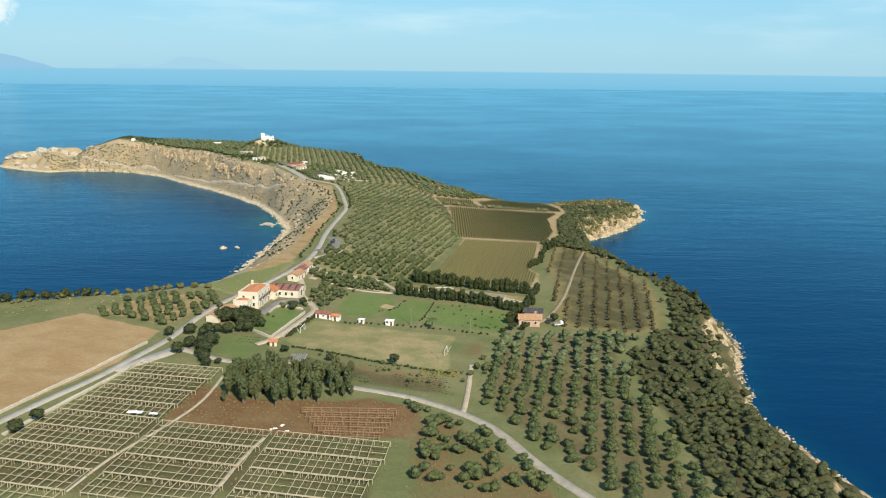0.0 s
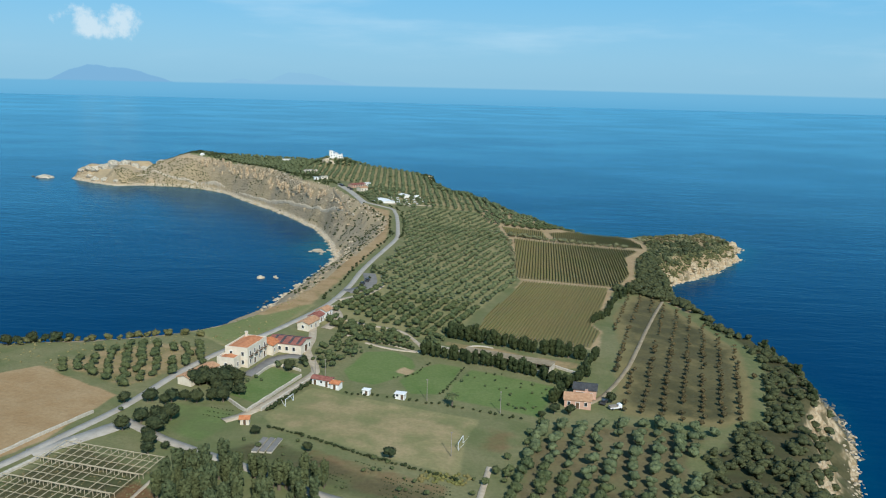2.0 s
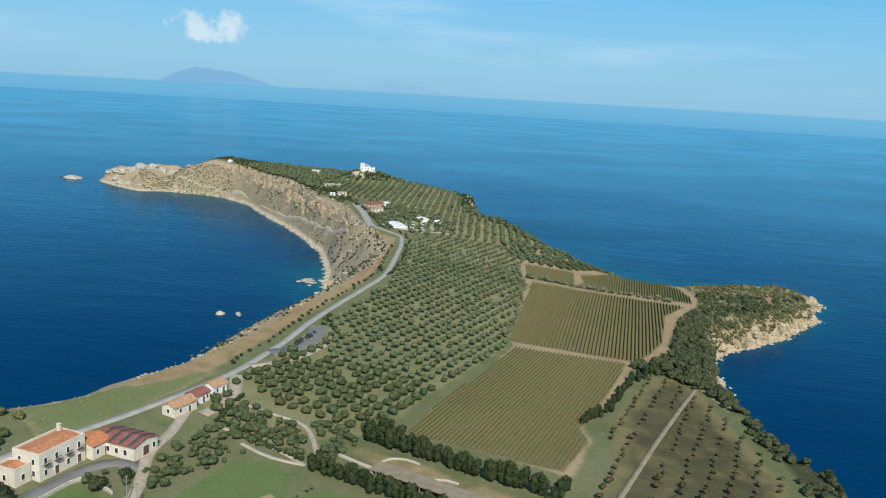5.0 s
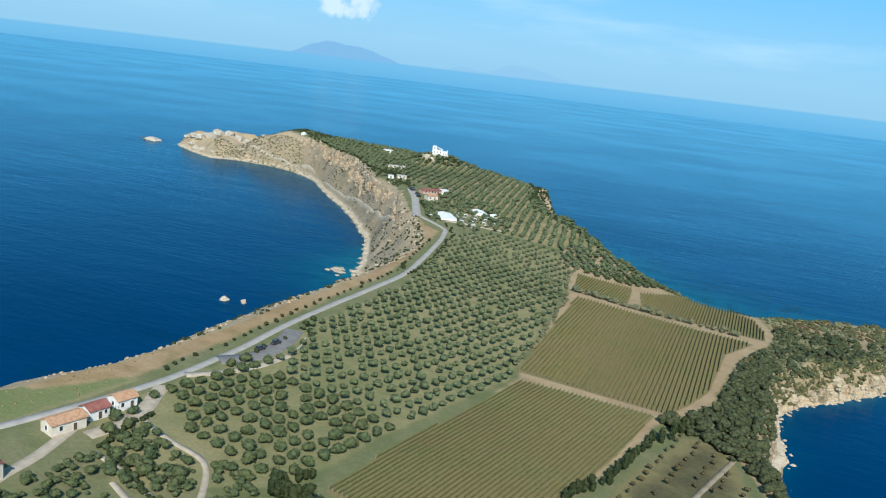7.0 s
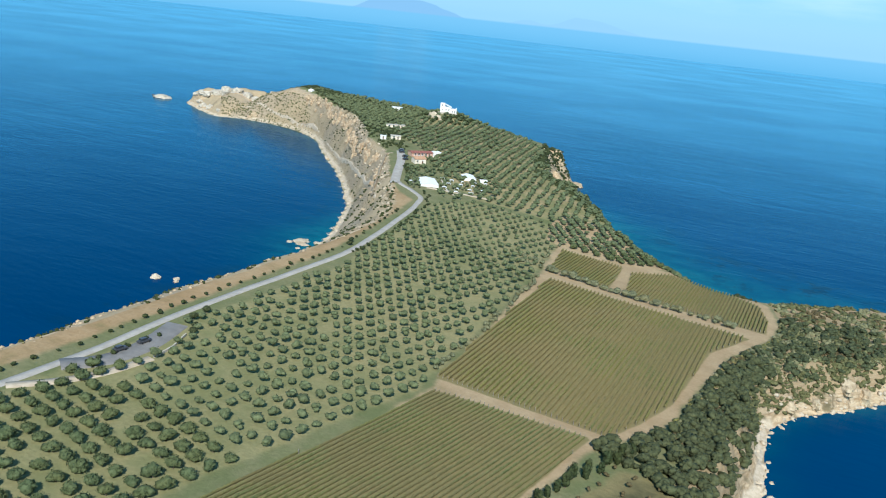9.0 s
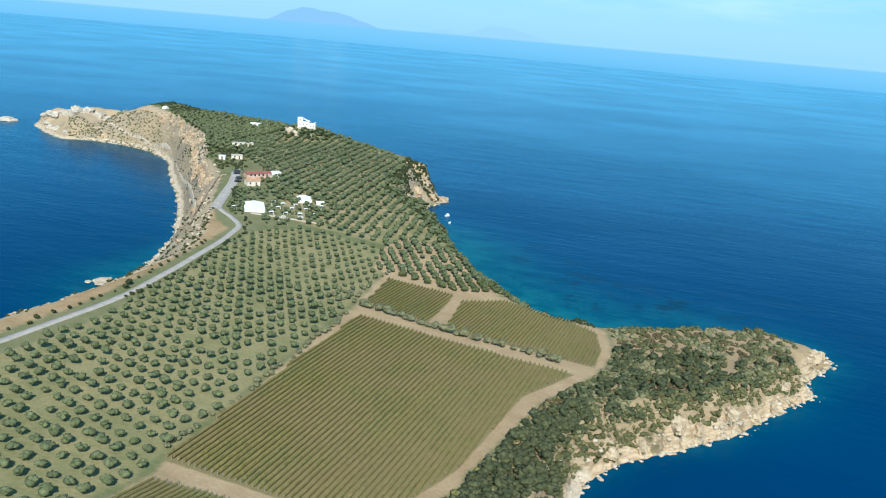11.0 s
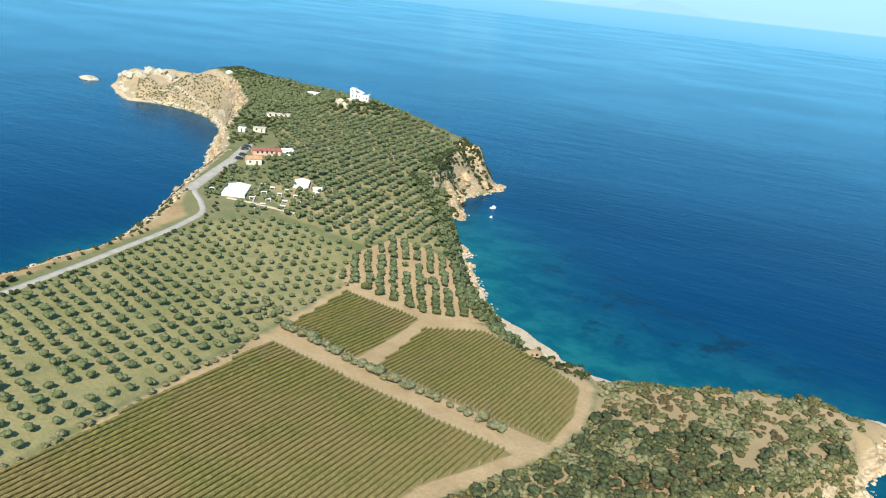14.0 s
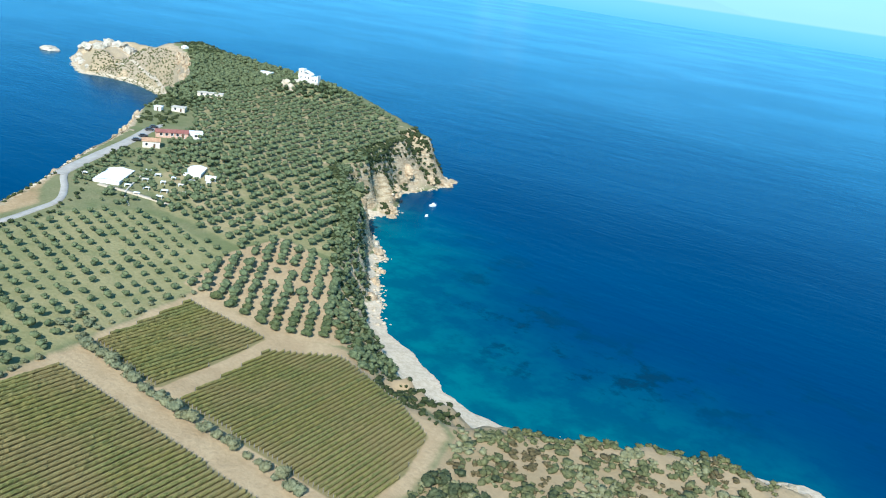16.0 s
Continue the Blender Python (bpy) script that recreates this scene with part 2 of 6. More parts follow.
def ground_material():
    k = Kit("headland ground", 0.95, 0.0, 0.1)
    grass, soil, rock = k.attribute("cover_a")[:3]
    plough, lawn, sand = k.attribute("cover_b")[:3]
    vine, red, litter_shade = k.attribute("cover_c")[:3]
    big, mid, fine = k.noise(0.018, 5), k.noise(0.11, 5), k.noise(0.9, 5)
    blotch = k.ramp(k.math("ADD", k.math("MULTIPLY", big, 0.5), k.math("MULTIPLY", mid, 0.5)), 0.38, 0.62)
    grain = k.ramp(fine, 0.3, 0.7)

    def two(a, b, f=blotch):
        t = k.mix(f, a, b)
        return k.mix(k.math("MULTIPLY", grain, 0.35), t, tuple(c * 0.72 for c in a))

    def edge(mask):
        return k.ramp(k.math("ADD", mask, k.math("MULTIPLY", k.math("SUBTRACT", mid, 0.5), 0.5)), 0.35, 0.65)

    tone = two((0.140, 0.156, 0.064), (0.212, 0.198, 0.098))
    tone = k.mix(edge(grass), tone, two((0.200, 0.198, 0.086), (0.288, 0.250, 0.120)))
    tone = k.mix(edge(lawn), tone, two((0.110, 0.168, 0.047), (0.156, 0.196, 0.068)))
    tone = k.mix(edge(soil), tone, two((0.350, 0.248, 0.135), (0.430, 0.318, 0.180)))
    tone = k.mix(edge(red), tone, two((0.165, 0.095, 0.045), (0.215, 0.140, 0.070)))
    tone = k.mix(edge(vine), tone, two((0.225, 0.182, 0.082), (0.205, 0.178, 0.078)))
    tone = k.mix(edge(plough), tone, two((0.330, 0.215, 0.105), (0.400, 0.285, 0.155)))
    # dark soil and litter, with shade between the grove trees painted in
    tone = k.mix(edge(litter_shade), tone, two((0.060, 0.060, 0.028), (0.115, 0.100, 0.050)))
    bank, cape, outcrop = k.attribute("cover_d")[:3]
    slope_tone = k.mix(k.ramp(big, 0.42, 0.54), two((0.300, 0.238, 0.155), (0.410, 0.330, 0.222), mid), two((0.340, 0.258, 0.150), (0.450, 0.355, 0.218), mid))
    tone = k.mix(edge(bank), tone, slope_tone)
    tone = k.mix(edge(cape), tone, two((0.370, 0.272, 0.155), (0.300, 0.226, 0.122)))
    # bare rock and earth where the ground is steep
    n = k.t.nodes.new("ShaderNodeNewGeometry").outputs["Normal"]
    s = k.t.nodes.new("ShaderNodeSeparateXYZ")
    k.t.links.new(n, s.inputs[0])
    strata = k.noise(0.35, 6, 0.65, stretch=(0.5, 0.5, 2.6))
    cliff = k.mix(k.ramp(strata, 0.35, 0.65), (0.36, 0.25, 0.135), (0.60, 0.465, 0.30))
    cliff = k.mix(k.ramp(k.noise(0.09, 5), 0.54, 0.64), cliff, (0.16, 0.13, 0.07))
    cliff = k.mix(k.ramp(k.noise(0.5, 5, 0.7, stretch=(1.0, 1.0, 0.25)), 0.52, 0.66, 0.0, 0.75), cliff, (0.20, 0.15, 0.09))
    steep = k.ramp(k.math("ADD", s.outputs[2], k.math("MULTIPLY", k.math("SUBTRACT", mid, 0.5), 0.35)), 0.80, 0.62)
    tone = k.mix(k.math("MAXIMUM", k.math("MULTIPLY", steep, rock), k.math("MULTIPLY", edge(outcrop), 0.85)), tone, cliff)
    tone = k.mix(edge(sand), tone, k.mix(k.ramp(k.noise(0.6, 6, 0.7), 0.4, 0.6), (0.46, 0.37, 0.255), (0.56, 0.46, 0.33)))
    k.bump(k.math("ADD", k.math("ADD", k.math("MULTIPLY", mid, 1.5), fine), k.math("MULTIPLY", k.math("MULTIPLY", strata, steep), 7.0)), 0.7, 0.35)
    return k.colour(tone)


M_GROUND = ground_material()


def sea_material():
    """Deep water: the colour that comes up from below, under a broken, wind-ruffled sky reflection."""
    k = Kit("sea water", 0.9, 0.0, 0.0)
    shoal, weed, _ = k.attribute("shoal")[:3]
    drift = k.noise(0.0022, 5, 0.6, stretch=(0.35, 1.0, 1.0))
    deep = k.mix(k.ramp(drift, 0.35, 0.68), (0.0006, 0.029, 0.090), (0.0010, 0.040, 0.114))
    mid = k.noise(0.05, 5, 0.65)
    shallow = k.mix(k.ramp(mid, 0.40, 0.62), (0.003, 0.080, 0.120), (0.010, 0.125, 0.150))
    tone = k.mix(k.ramp(shoal, 0.05, 0.9), deep, shallow)
    beds = k.math("MULTIPLY", weed, k.ramp(k.noise(0.038, 6, 0.7), 0.50, 0.60))
    tone = k.mix(k.math("MULTIPLY", beds, 0.9), tone, (0.004, 0.030, 0.060))
    waves = k.math("ADD", k.math("MULTIPLY", k.noise(0.16, 4, 0.6, stretch=(0.6, 1.5, 1.0)), 1.0), k.math("MULTIPLY", k.noise(0.035, 3, 0.5, stretch=(0.5, 1.6, 1.0)), 1.6))
    out = k.t.nodes.new("ShaderNodeVectorMath")
    out.operation = "LENGTH"
    k.t.links.new(k.place, out.inputs[0])
    calm = k.ramp(out.outputs["Value"], 500, 2600, 1.0, 0.15)
    k.bump(k.math("MULTIPLY", waves, calm), 0.22, 1.0)
    gloss = k.t.nodes.new("ShaderNodeBsdfGlossy")
    gloss.inputs["Color"].default_value = (0.60, 0.92, 1.0, 1)
    gloss.inputs["Roughness"].default_value = 0.20
    facing = k.t.nodes.new("ShaderNodeFresnel")
    facing.inputs["IOR"].default_value = 1.33
    bent = k.bsdf.inputs["Normal"].links[0].from_socket
    k.t.links.new(bent, gloss.inputs["Normal"])
    k.t.links.new(bent, facing.inputs["Normal"])
    slick = k.ramp(k.noise(0.0045, 5, 0.62, stretch=(0.7, 1.0, 1.0)), 0.35, 0.68, 0.90, 1.08)
    share = k.math("MULTIPLY", k.ramp(facing.outputs[0], 0.0, 1.0, 0.0, 0.86), slick)
    both = k.t.nodes.new("ShaderNodeMixShader")
    k.t.links.new(share, both.inputs[0])
    k.t.links.new(k.bsdf.outputs[0], both.inputs[1])
    k.t.links.new(gloss.outputs[0], both.inputs[2])
    k.t.links.new(both.outputs[0], k.t.nodes["Material Output"].inputs["Surface"])
    return k.colour(tone)


M_SEA = sea_material()


# ---- the headland: shore, rim and heights ----
SHORE_WEST = [(-700, 290), (-420, 330), (-300, 350), (-200, 372), (-165, 388), (-140, 405), (-128, 432), (-123, 478), (-121, 530), (-119, 575), (-117, 610), (-119, 640),
              (-131, 672), (-150, 718), (-176, 764), (-217, 820), (-265, 874), (-325, 945), (-378, 973), (-430, 977), (-458, 966), (-500, 988), (-541, 1017)]
SHORE_NORTH = [(-530, 1034), (-495, 1046), (-440, 1050), (-380, 1046), (-330, 1044), (-275, 1042), (-222, 1030), (-180, 1012), (-145, 988), (-105, 972), (-80, 962)]
SHORE_EAST = [(-73, 945), (-73, 928), (-77, 908), (-66, 884), (-54, 871), (-60, 857), (-52, 840), (-39, 828), (-20, 813), (-16, 801), (-2, 783), (12, 766), (29, 748), (45, 740), (58, 732), (76, 722), (97, 722), (124, 735), (146, 746), (160, 750), (172, 757),
              (181, 752), (184, 736), (176, 718), (171, 707), (175, 696), (169, 686), (162, 675), (155, 661), (148, 647), (139, 635), (128, 621), (117, 609), (109, 597), (105, 582), (106, 562), (107, 542), (105, 522), (106, 502), (112, 485), (125, 464), (140, 425), (143, 391),
              (140, 365), (132, 340), (126, 315), (122, 288), (126, 262), (136, 215), (152, 140), (172, 40), (200, -100), (200, -700), (-700, -700)]
RIM_WEST = [(-690, 270), (-420, 280), (-300, 305), (-185, 328), (-152, 338), (-130, 349), (-112, 363), (-99, 380), (-91, 405), (-85, 432), (-82, 460), (-80, 510), (-79, 560), (-79, 610),
            (-86, 660), (-108, 703), (-128, 732), (-158, 783), (-187, 812), (-218, 853), (-262, 911), (-315, 959), (-362, 993), (-405, 1002), (-450, 1000), (-490, 1008), (-520, 1020)]
RIM_NORTH = [(-500, 1032), (-440, 1036), (-380, 1030), (-330, 1026), (-272, 1022), (-222, 1014), (-185, 1000), (-152, 984), (-127, 966), (-104, 946)]
RIM_EAST = [(-89, 915), (-79, 866), (-66, 832), (-30, 797), (-8, 763), (13, 735), (36, 708), (57, 692), (82, 685), (105, 694), (130, 712), (150, 727), (161, 722), (164, 706),
            (160, 690), (150, 673), (140, 655), (130, 641), (116, 625), (103, 609), (96, 595), (93, 565), (92, 510), (97, 475), (104, 440), (117, 424), (120, 385), (109, 340), (98, 290),
            (94, 250), (100, 200), (118, 120), (148, 0), (175, -100), (175, -680), (-690, -680)]


def rounded(points, steps=4, jitter=0.0, seed=1):
    """A closed line smoothed through its points, with a little natural raggedness."""
    p = np.array(points, float)
    out = []
    for i in range(len(p)):
        a, b, c, d = p[i - 1], p[i], p[(i + 1) % len(p)], p[(i + 2) % len(p)]
        for j in range(steps):
            t = j / steps
            out.append(0.5 * (2 * b + (c - a) * t + (2 * a - 5 * b + 4 * c - d) * t * t + (3 * b - a - 3 * c + d) * t ** 3))
    out = np.array(out)
    if jitter:
        rng = np.random.default_rng(seed)
        out += rng.normal(0, jitter, out.shape)
    return out


SHORE = rounded(SHORE_WEST + SHORE_NORTH + SHORE_EAST, 4, 0.6, 3)
RIM = rounded(RIM_WEST + RIM_NORTH + RIM_EAST, 4, 0.3, 4)


def distance(x, y, line, closed=True):
    best = np.full(np.shape(x), 1e9)
    for i in range(len(line) if closed else len(line) - 1):
        a, b = line[i], line[(i + 1) % len(line)]
        d = b - a
        t = np.clip(((x - a[0]) * d[0] + (y - a[1]) * d[1]) / (d @ d + 1e-9), 0, 1)
        best = np.minimum(best, (x - a[0] - t * d[0]) ** 2 + (y - a[1] - t * d[1]) ** 2)
    return np.sqrt(best)


def inside(x, y, line):
    odd = np.zeros(np.shape(x), bool)
    for i in range(len(line)):
        (ax, ay), (bx, by) = line[i], line[(i + 1) % len(line)]
        cut = ((ay > y) != (by > y)) & (x < (bx - ax) * (y - ay) / (by - ay + 1e-12) + ax)
        odd ^= cut
    return odd


def bell(x, y, cx, cy, r):
    return np.exp(-((x - cx) ** 2 + (y - cy) ** 2) / r ** 2)


def step(v, lo, hi):
    t = np.clip((v - lo) / (hi - lo), 0, 1)
    return t * t * (3 - 2 * t)


def value_noise(x, y, size, seed):
    rng = np.random.default_rng(seed)
    table = rng.random((256, 256))
    u, v = np.asarray(x) / size, np.asarray(y) / size
    i, j = np.floor(u).astype(int), np.floor(v).astype(int)
    f, g = u - i, v - j
    f, g = f * f * (3 - 2 * f), g * g * (3 - 2 * g)
    at = lambda a, b: table[a % 256, b % 256]
    return (at(i, j) * (1 - f) + at(i + 1, j) * f) * (1 - g) + (at(i, j + 1) * (1 - f) + at(i + 1, j + 1) * f) * g


# fields on the top of the headland
F_PLOUGH = [(-235, 200), (-205, 280), (-159, 292), (-140, 317), (-104, 300), (-107, 266), (-126, 216), (-140, 190)]
F_PITCH = [(-56, 296), (-49, 323), (8, 311), (5, 290), (6, 272), (-17, 279), (-52, 291)]
F_BROWN = [(5, 289.5), (10, 308), (22, 307), (20, 288), (12, 286)]
F_LAWN_A = [(-42, 341), (-39, 363), (-29, 367), (-21, 361), (-18, 352), (-22, 341), (-29, 331), (-38, 333)]
F_LAWN_B = [(-22, 337), (-17, 350), (-11, 358), (-1.5, 356.5), (-4, 339), (-7, 328), (-16, 326)]
F_ROUGH_LAWN = [(0, 356.5), (33, 346), (28, 317), (-6, 325)]
F_FRONT_LAWN = [(-72, 310), (-67, 338), (-54, 332), (-60, 305)]
F_FRONT_LAWN_B = [(-90, 302), (-64, 299.5), (-61, 286), (-67, 273), (-81, 280)]
F_VINE_BIG = [(13, 510), (66, 511), (72, 528), (77, 547), (79, 580), (80, 600), (91, 629), (8, 632)]
F_VINE_LOW = [(17.5, 503), (62, 507), (55, 460), (48, 428), (52, 417), (46, 392), (-1, 398), (3, 432), (10, 465)]
F_VINE_SMALL = [(-3, 683), (27, 686), (31, 642), (3, 645)]
F_VINE_EAST = [(32, 681), (48, 695), (70, 690), (90, 678), (95, 660), (96, 640), (38, 643)]
F_VINE_MARGIN = [(0, 400), (6, 440), (14, 500), (9, 560), (0, 640), (-9, 690), (28, 693), (50, 703), (72, 699), (95, 683), (101, 655), (98, 630), (88, 602), (83, 560), (79, 525), (66, 502), (57, 455), (51, 430), (54, 417), (50, 388)]
F_STRIP = [(-12, 387), (8, 383), (33, 376), (44, 375), (42, 362), (32, 362), (-4, 374), (-14, 379)]
F_ORCHARD_WEST = [(-66, 395), (-62, 500), (-58, 570), (-72, 650), (-78, 694), (-66, 716), (-20, 716), (-8, 690), (0, 640), (8, 560), (13, 500), (4, 462), (-4, 425), (-8, 395), (-40, 372)]
F_ORCHARD_NORTH = [(-100, 748), (-70, 722), (-24, 722), (-20, 744), (4, 744), (-10, 762), (-32, 794), (-66, 826), (-80, 866), (-92, 905), (-106, 936), (-126, 962), (-156, 980),
                   (-215, 940), (-225, 900), (-190, 850), (-150, 815)]
F_ORCHARD_FAR = [(-160, 976), (-188, 992), (-222, 1006), (-272, 1018), (-330, 1022), (-345, 990), (-300, 945), (-262, 912), (-215, 850), (-190, 845), (-228, 902), (-218, 945)]
F_ORCHARD_EAST = [(52, 326), (50, 345), (57, 400), (58, 450), (72, 498), (88, 500), (93, 476), (100, 450), (110, 412), (105, 367), (97, 335), (83, 324)]
BELT = [(84, 525), (104, 600), (125, 520), (150, 430), (150, 340), (132, 260), (140, 180), (74, 180), (72, 244), (70, 275), (75, 303), (86, 323), (100, 334), (108, 367), (114, 407), (104, 449), (96, 480)]
F_BEDS = [(-40, 282), (-20, 275), (4, 267), (6, 251), (-18, 256), (-36, 270)]
F_ORCHARD_EDGE = [(-22, 718), (-13, 689), (28, 690.5), (50, 704), (20, 730), (6, 742), (-20, 742)]
F_ORCHARD_SOUTH = [(23, 302), (17, 262), (16, 242), (34, 212), (50, 186), (72, 186), (70, 244), (68, 275), (72, 301), (82, 320), (52, 322), (46, 318), (30, 314)]
F_ORCHARD_GATE = [(-140, 318), (-130, 338), (-116, 352), (-96, 352), (-88, 336), (-104, 304)]
F_RED = [(-74, 252), (-78, 222), (-52, 216), (-8, 218), (-4, 240), (-20, 246), (-30, 242), (-60, 240)]
F_FRAMES = [(-116, 200), (-98, 268), (-70, 256), (-74, 236), (-76, 222), (-10, 216), (-14, 178), (-120, 178)]
F_GROVE = [(-10, 240), (8, 232), (30, 200), (40, 178), (-8, 178)]
BEACH = [(14, 768), (28, 768), (44, 750), (58, 745), (80, 735), (106, 734), (106, 715), (91, 708), (75, 709), (57, 714), (37, 729), (17, 746), (8, 758)]
COVE = [(-57, 838), (-64, 850), (-64, 860), (-54, 864), (-48, 842)]
LAWN_SAND = [(-24.5, 345), (-22.7, 351), (-17.6, 348), (-19.3, 342.7)]
CAPE_BARE = [(127, 676.5), (134, 674), (139, 674.5), (141.5, 686), (144, 686), (144.5, 667.5), (142, 667), (134, 670), (128, 673.5)]


def mask(x, y, *fields, soft=1.2):
    out = np.zeros(np.shape(x))
    for f in fields:
        line = np.array(f, float)
        d = distance(x, y, line)
        out = np.maximum(out, np.where(inside(x, y, line), 0.5 + np.minimum(d / (2 * soft), 0.5), 0.5 - np.minimum(d / (2 * soft), 0.5)))
    return out


def plateau(x, y):
    """Height of the top of the headland: falling to the east, rising to the north-west, with the castle's knoll."""
    u, v = np.clip(x, -560, 220) / 300, np.clip(y, -100, 1100) / 600
    h = 22.5 - 12.4 * u + 0.5 * v - 4.3 * u * v - 2.5 * u * u - 1.2 * v * v
    h = h - 3.5 * bell(x, y, 35, 690, 60) + 2 * bell(x, y, 65, 390, 70) + 9 * bell(x, y, -198, 958, 24) + 3.2 * bell(x, y, -112, 820, 125) - 5.5 * bell(x, y, -330, 975, 95)
    return h * (1 - 0.68 * step(-np.asarray(x, float), 375, 450))


def height_at(x, y):
    x, y = np.asarray(x, float), np.asarray(y, float)
    h = plateau(x, y)
    # the north-east rim is cut by gullies
    gully = step(y, 795, 825) * step(x, -150, -120)
    wx = x + gully * 26 * (value_noise(x, y, 13, 71) - 0.5)
    wy = y + gully * 26 * (value_noise(x, y, 13, 72) - 0.5)
    dc, dr = distance(x, y, SHORE), distance(wx, wy, RIM)
    on_land, on_top = inside(x, y, SHORE), inside(wx, wy, RIM) & (inside(x, y, SHORE))
    r = np.where(on_top, 1.0, dc / (dc + dr + 1e-6))
    west = step(-x, 60, 90)
    rough = value_noise(x, y, 9, 5) * 0.6 + value_noise(x, y, 3.7, 6) * 0.4 - 0.5
    rough_big = value_noise(x, y, 24, 7) - 0.5
    rr = np.clip(r + 0.16 * rough_big * np.sin(np.pi * r), 0, 1)
    soft = 0.55 * rr + 0.45 * step(rr, 0.0, 1.0)
    crag = 0.30 * step(rr, 0.02, 0.35) + 0.70 * step(rr, 0.30, 0.85)
    cape = step(x, 80, 100)
    bluff = 0.36 * step(rr, 0.05, 0.36) + 0.64 * step(rr, 0.22, 1.0)
    crag = crag + (bluff - crag) * cape * step(y, 540, 580)
    crag = crag + (rr ** 1.3 - crag) * np.minimum(1, 1.7 * bell(x, y, 50, 722, 55))
    prof = west * soft + (1 - west) * crag
    z = h * prof + np.where(on_top, 0.0, np.sin(np.pi * np.clip(r, 0, 1)) * (rough * 11.0 + 9.0 * gully * (np.abs(value_noise(x, y, 11, 73) - 0.5) * 2 - 0.45)) * (1 - 0.66 * west))
    tip = step(-x, 395, 440) * on_land
    z = z + tip * np.maximum(0, value_noise(x, y, 26, 8) * 10 + value_noise(x, y, 9, 9) * 7 - 6) * step(r, 0.05, 0.5)
    cove_east = step(x, 85, 95) * step(y, 478, 490) * (1 - step(y, 585, 598))
    foot_ne = step(x, -72, -62) * step(y, 738, 750) * (1 - step(y, 860, 868))
    strand = np.maximum(np.maximum(west, cove_east) * (1 - step(dc, 3.0, 6.5)), foot_ne * (1 - step(dc, 5.0, 9.0)))
    z = z + (np.minimum(z, 0.35 + 0.3 * dc) - z) * strand
    flat = np.maximum(mask(x, y, BEACH, soft=2.0), mask(x, y, COVE, soft=7.0) * (1 - step(dc, 5.0, 13.0)))
    z = z + (np.minimum(z, 0.02 + 0.15 * dc) - z) * flat
    z = np.where(on_land, np.maximum(z, np.minimum(0.25 + 0.6 * np.maximum(rough, 0), 0.02 + 0.15 * dc)), -np.minimum(9.0, 0.02 + dc * 0.25))
    return z + np.where(on_top, 0.35 * (value_noise(x, y, 17, 11) - 0.5), 0), r, on_land, dc


def ground_z(x, y):
    return float(height_at(np.array([x]), np.array([y]))[0][0])


def axis(*spans):
    out = []
    for lo, hi, size in spans:
        out += list(np.arange(lo, hi, size))
    return np.array(out + [spans[-1][1]], float)


def paint(me, name, channels):
    data = np.ones((len(me.vertices), 4), np.float32)
    for k, c in enumerate(channels):
        data[:, k] = c
    layer = me.attributes.new(name, "FLOAT_COLOR", "POINT")
    layer.data.foreach_set("color", data.ravel())


def sheet(name, xs, ys, z_of):
    gx, gy = np.meshgrid(xs, ys)
    x, y = gx.ravel(), gy.ravel()
    z = z_of(x, y)
    n, m = len(xs), len(ys)
    i = (np.arange(m - 1)[:, None] * n + np.arange(n - 1)[None, :]).ravel()
    faces = np.stack([i, i + 1, i + 1 + n, i + n], 1)
    me = bpy.data.meshes.new(name)
    me.vertices.add(len(x))
    me.vertices.foreach_set("co", np.stack([x, y, z], 1).astype(np.float32).ravel())
    me.loops.add(faces.size)
    me.loops.foreach_set("vertex_index", faces.astype(np.int32).ravel())
    me.polygons.add(len(faces))
    me.polygons.foreach_set("loop_start", np.arange(0, faces.size, 4, dtype=np.int32))
    me.polygons.foreach_set("use_smooth", np.ones(len(faces), bool))
    me.update(calc_edges=True)
    return me, x, y


memo = {}


def land(x, y):
    z, r, on, dc = height_at(x, y)
    memo["r"], memo["on"], memo["dc"] = r, on, dc
    return z


gx_axis = axis((-700, -580, 30), (-580, -150, 2.6), (-150, 192, 2), (192, 260, 8))
gy_axis = axis((-700, 150, 40), (150, 190, 5), (190, 770, 2), (770, 1084, 2.6))
me, X, Y = sheet("ground", gx_axis, gy_axis, land)
R_ = memo["r"]
top = (R_ >= 1) * 1.0
vine_mask = np.maximum(mask(X, Y, F_VINE_BIG, F_VINE_LOW, F_VINE_SMALL, F_VINE_EAST), 0.72 * mask(X, Y, F_ORCHARD_EAST, soft=4))
grass = np.maximum(np.maximum(mask(X, Y, F_ORCHARD_WEST, soft=4), 0.9 * mask(X, Y, F_PITCH, [(-88, 352), (-78, 380), (-73, 420), (-88, 420), (-98, 388), (-112, 368)], soft=2)), 0.85 * mask(X, Y, F_ORCHARD_NORTH, soft=4))
soil = np.maximum(0.68 * mask(X, Y, F_VINE_MARGIN, soft=3), np.maximum(mask(X, Y, CAPE_BARE, soft=5) * 0.95, np.maximum(mask(X, Y, F_ORCHARD_SOUTH, soft=5) * 0.50, np.maximum(mask(X, Y, F_ORCHARD_NORTH, soft=5) * 0.44, np.maximum(0.45 * mask(X, Y, F_PITCH, soft=3), mask(X, Y, F_ORCHARD_EDGE, LAWN_SAND, soft=2))))))
west_side = step(-X, 60, 90)
slope = np.maximum((R_ < 0.995) * west_side, step(-X, 372, 392)) * memo["on"]
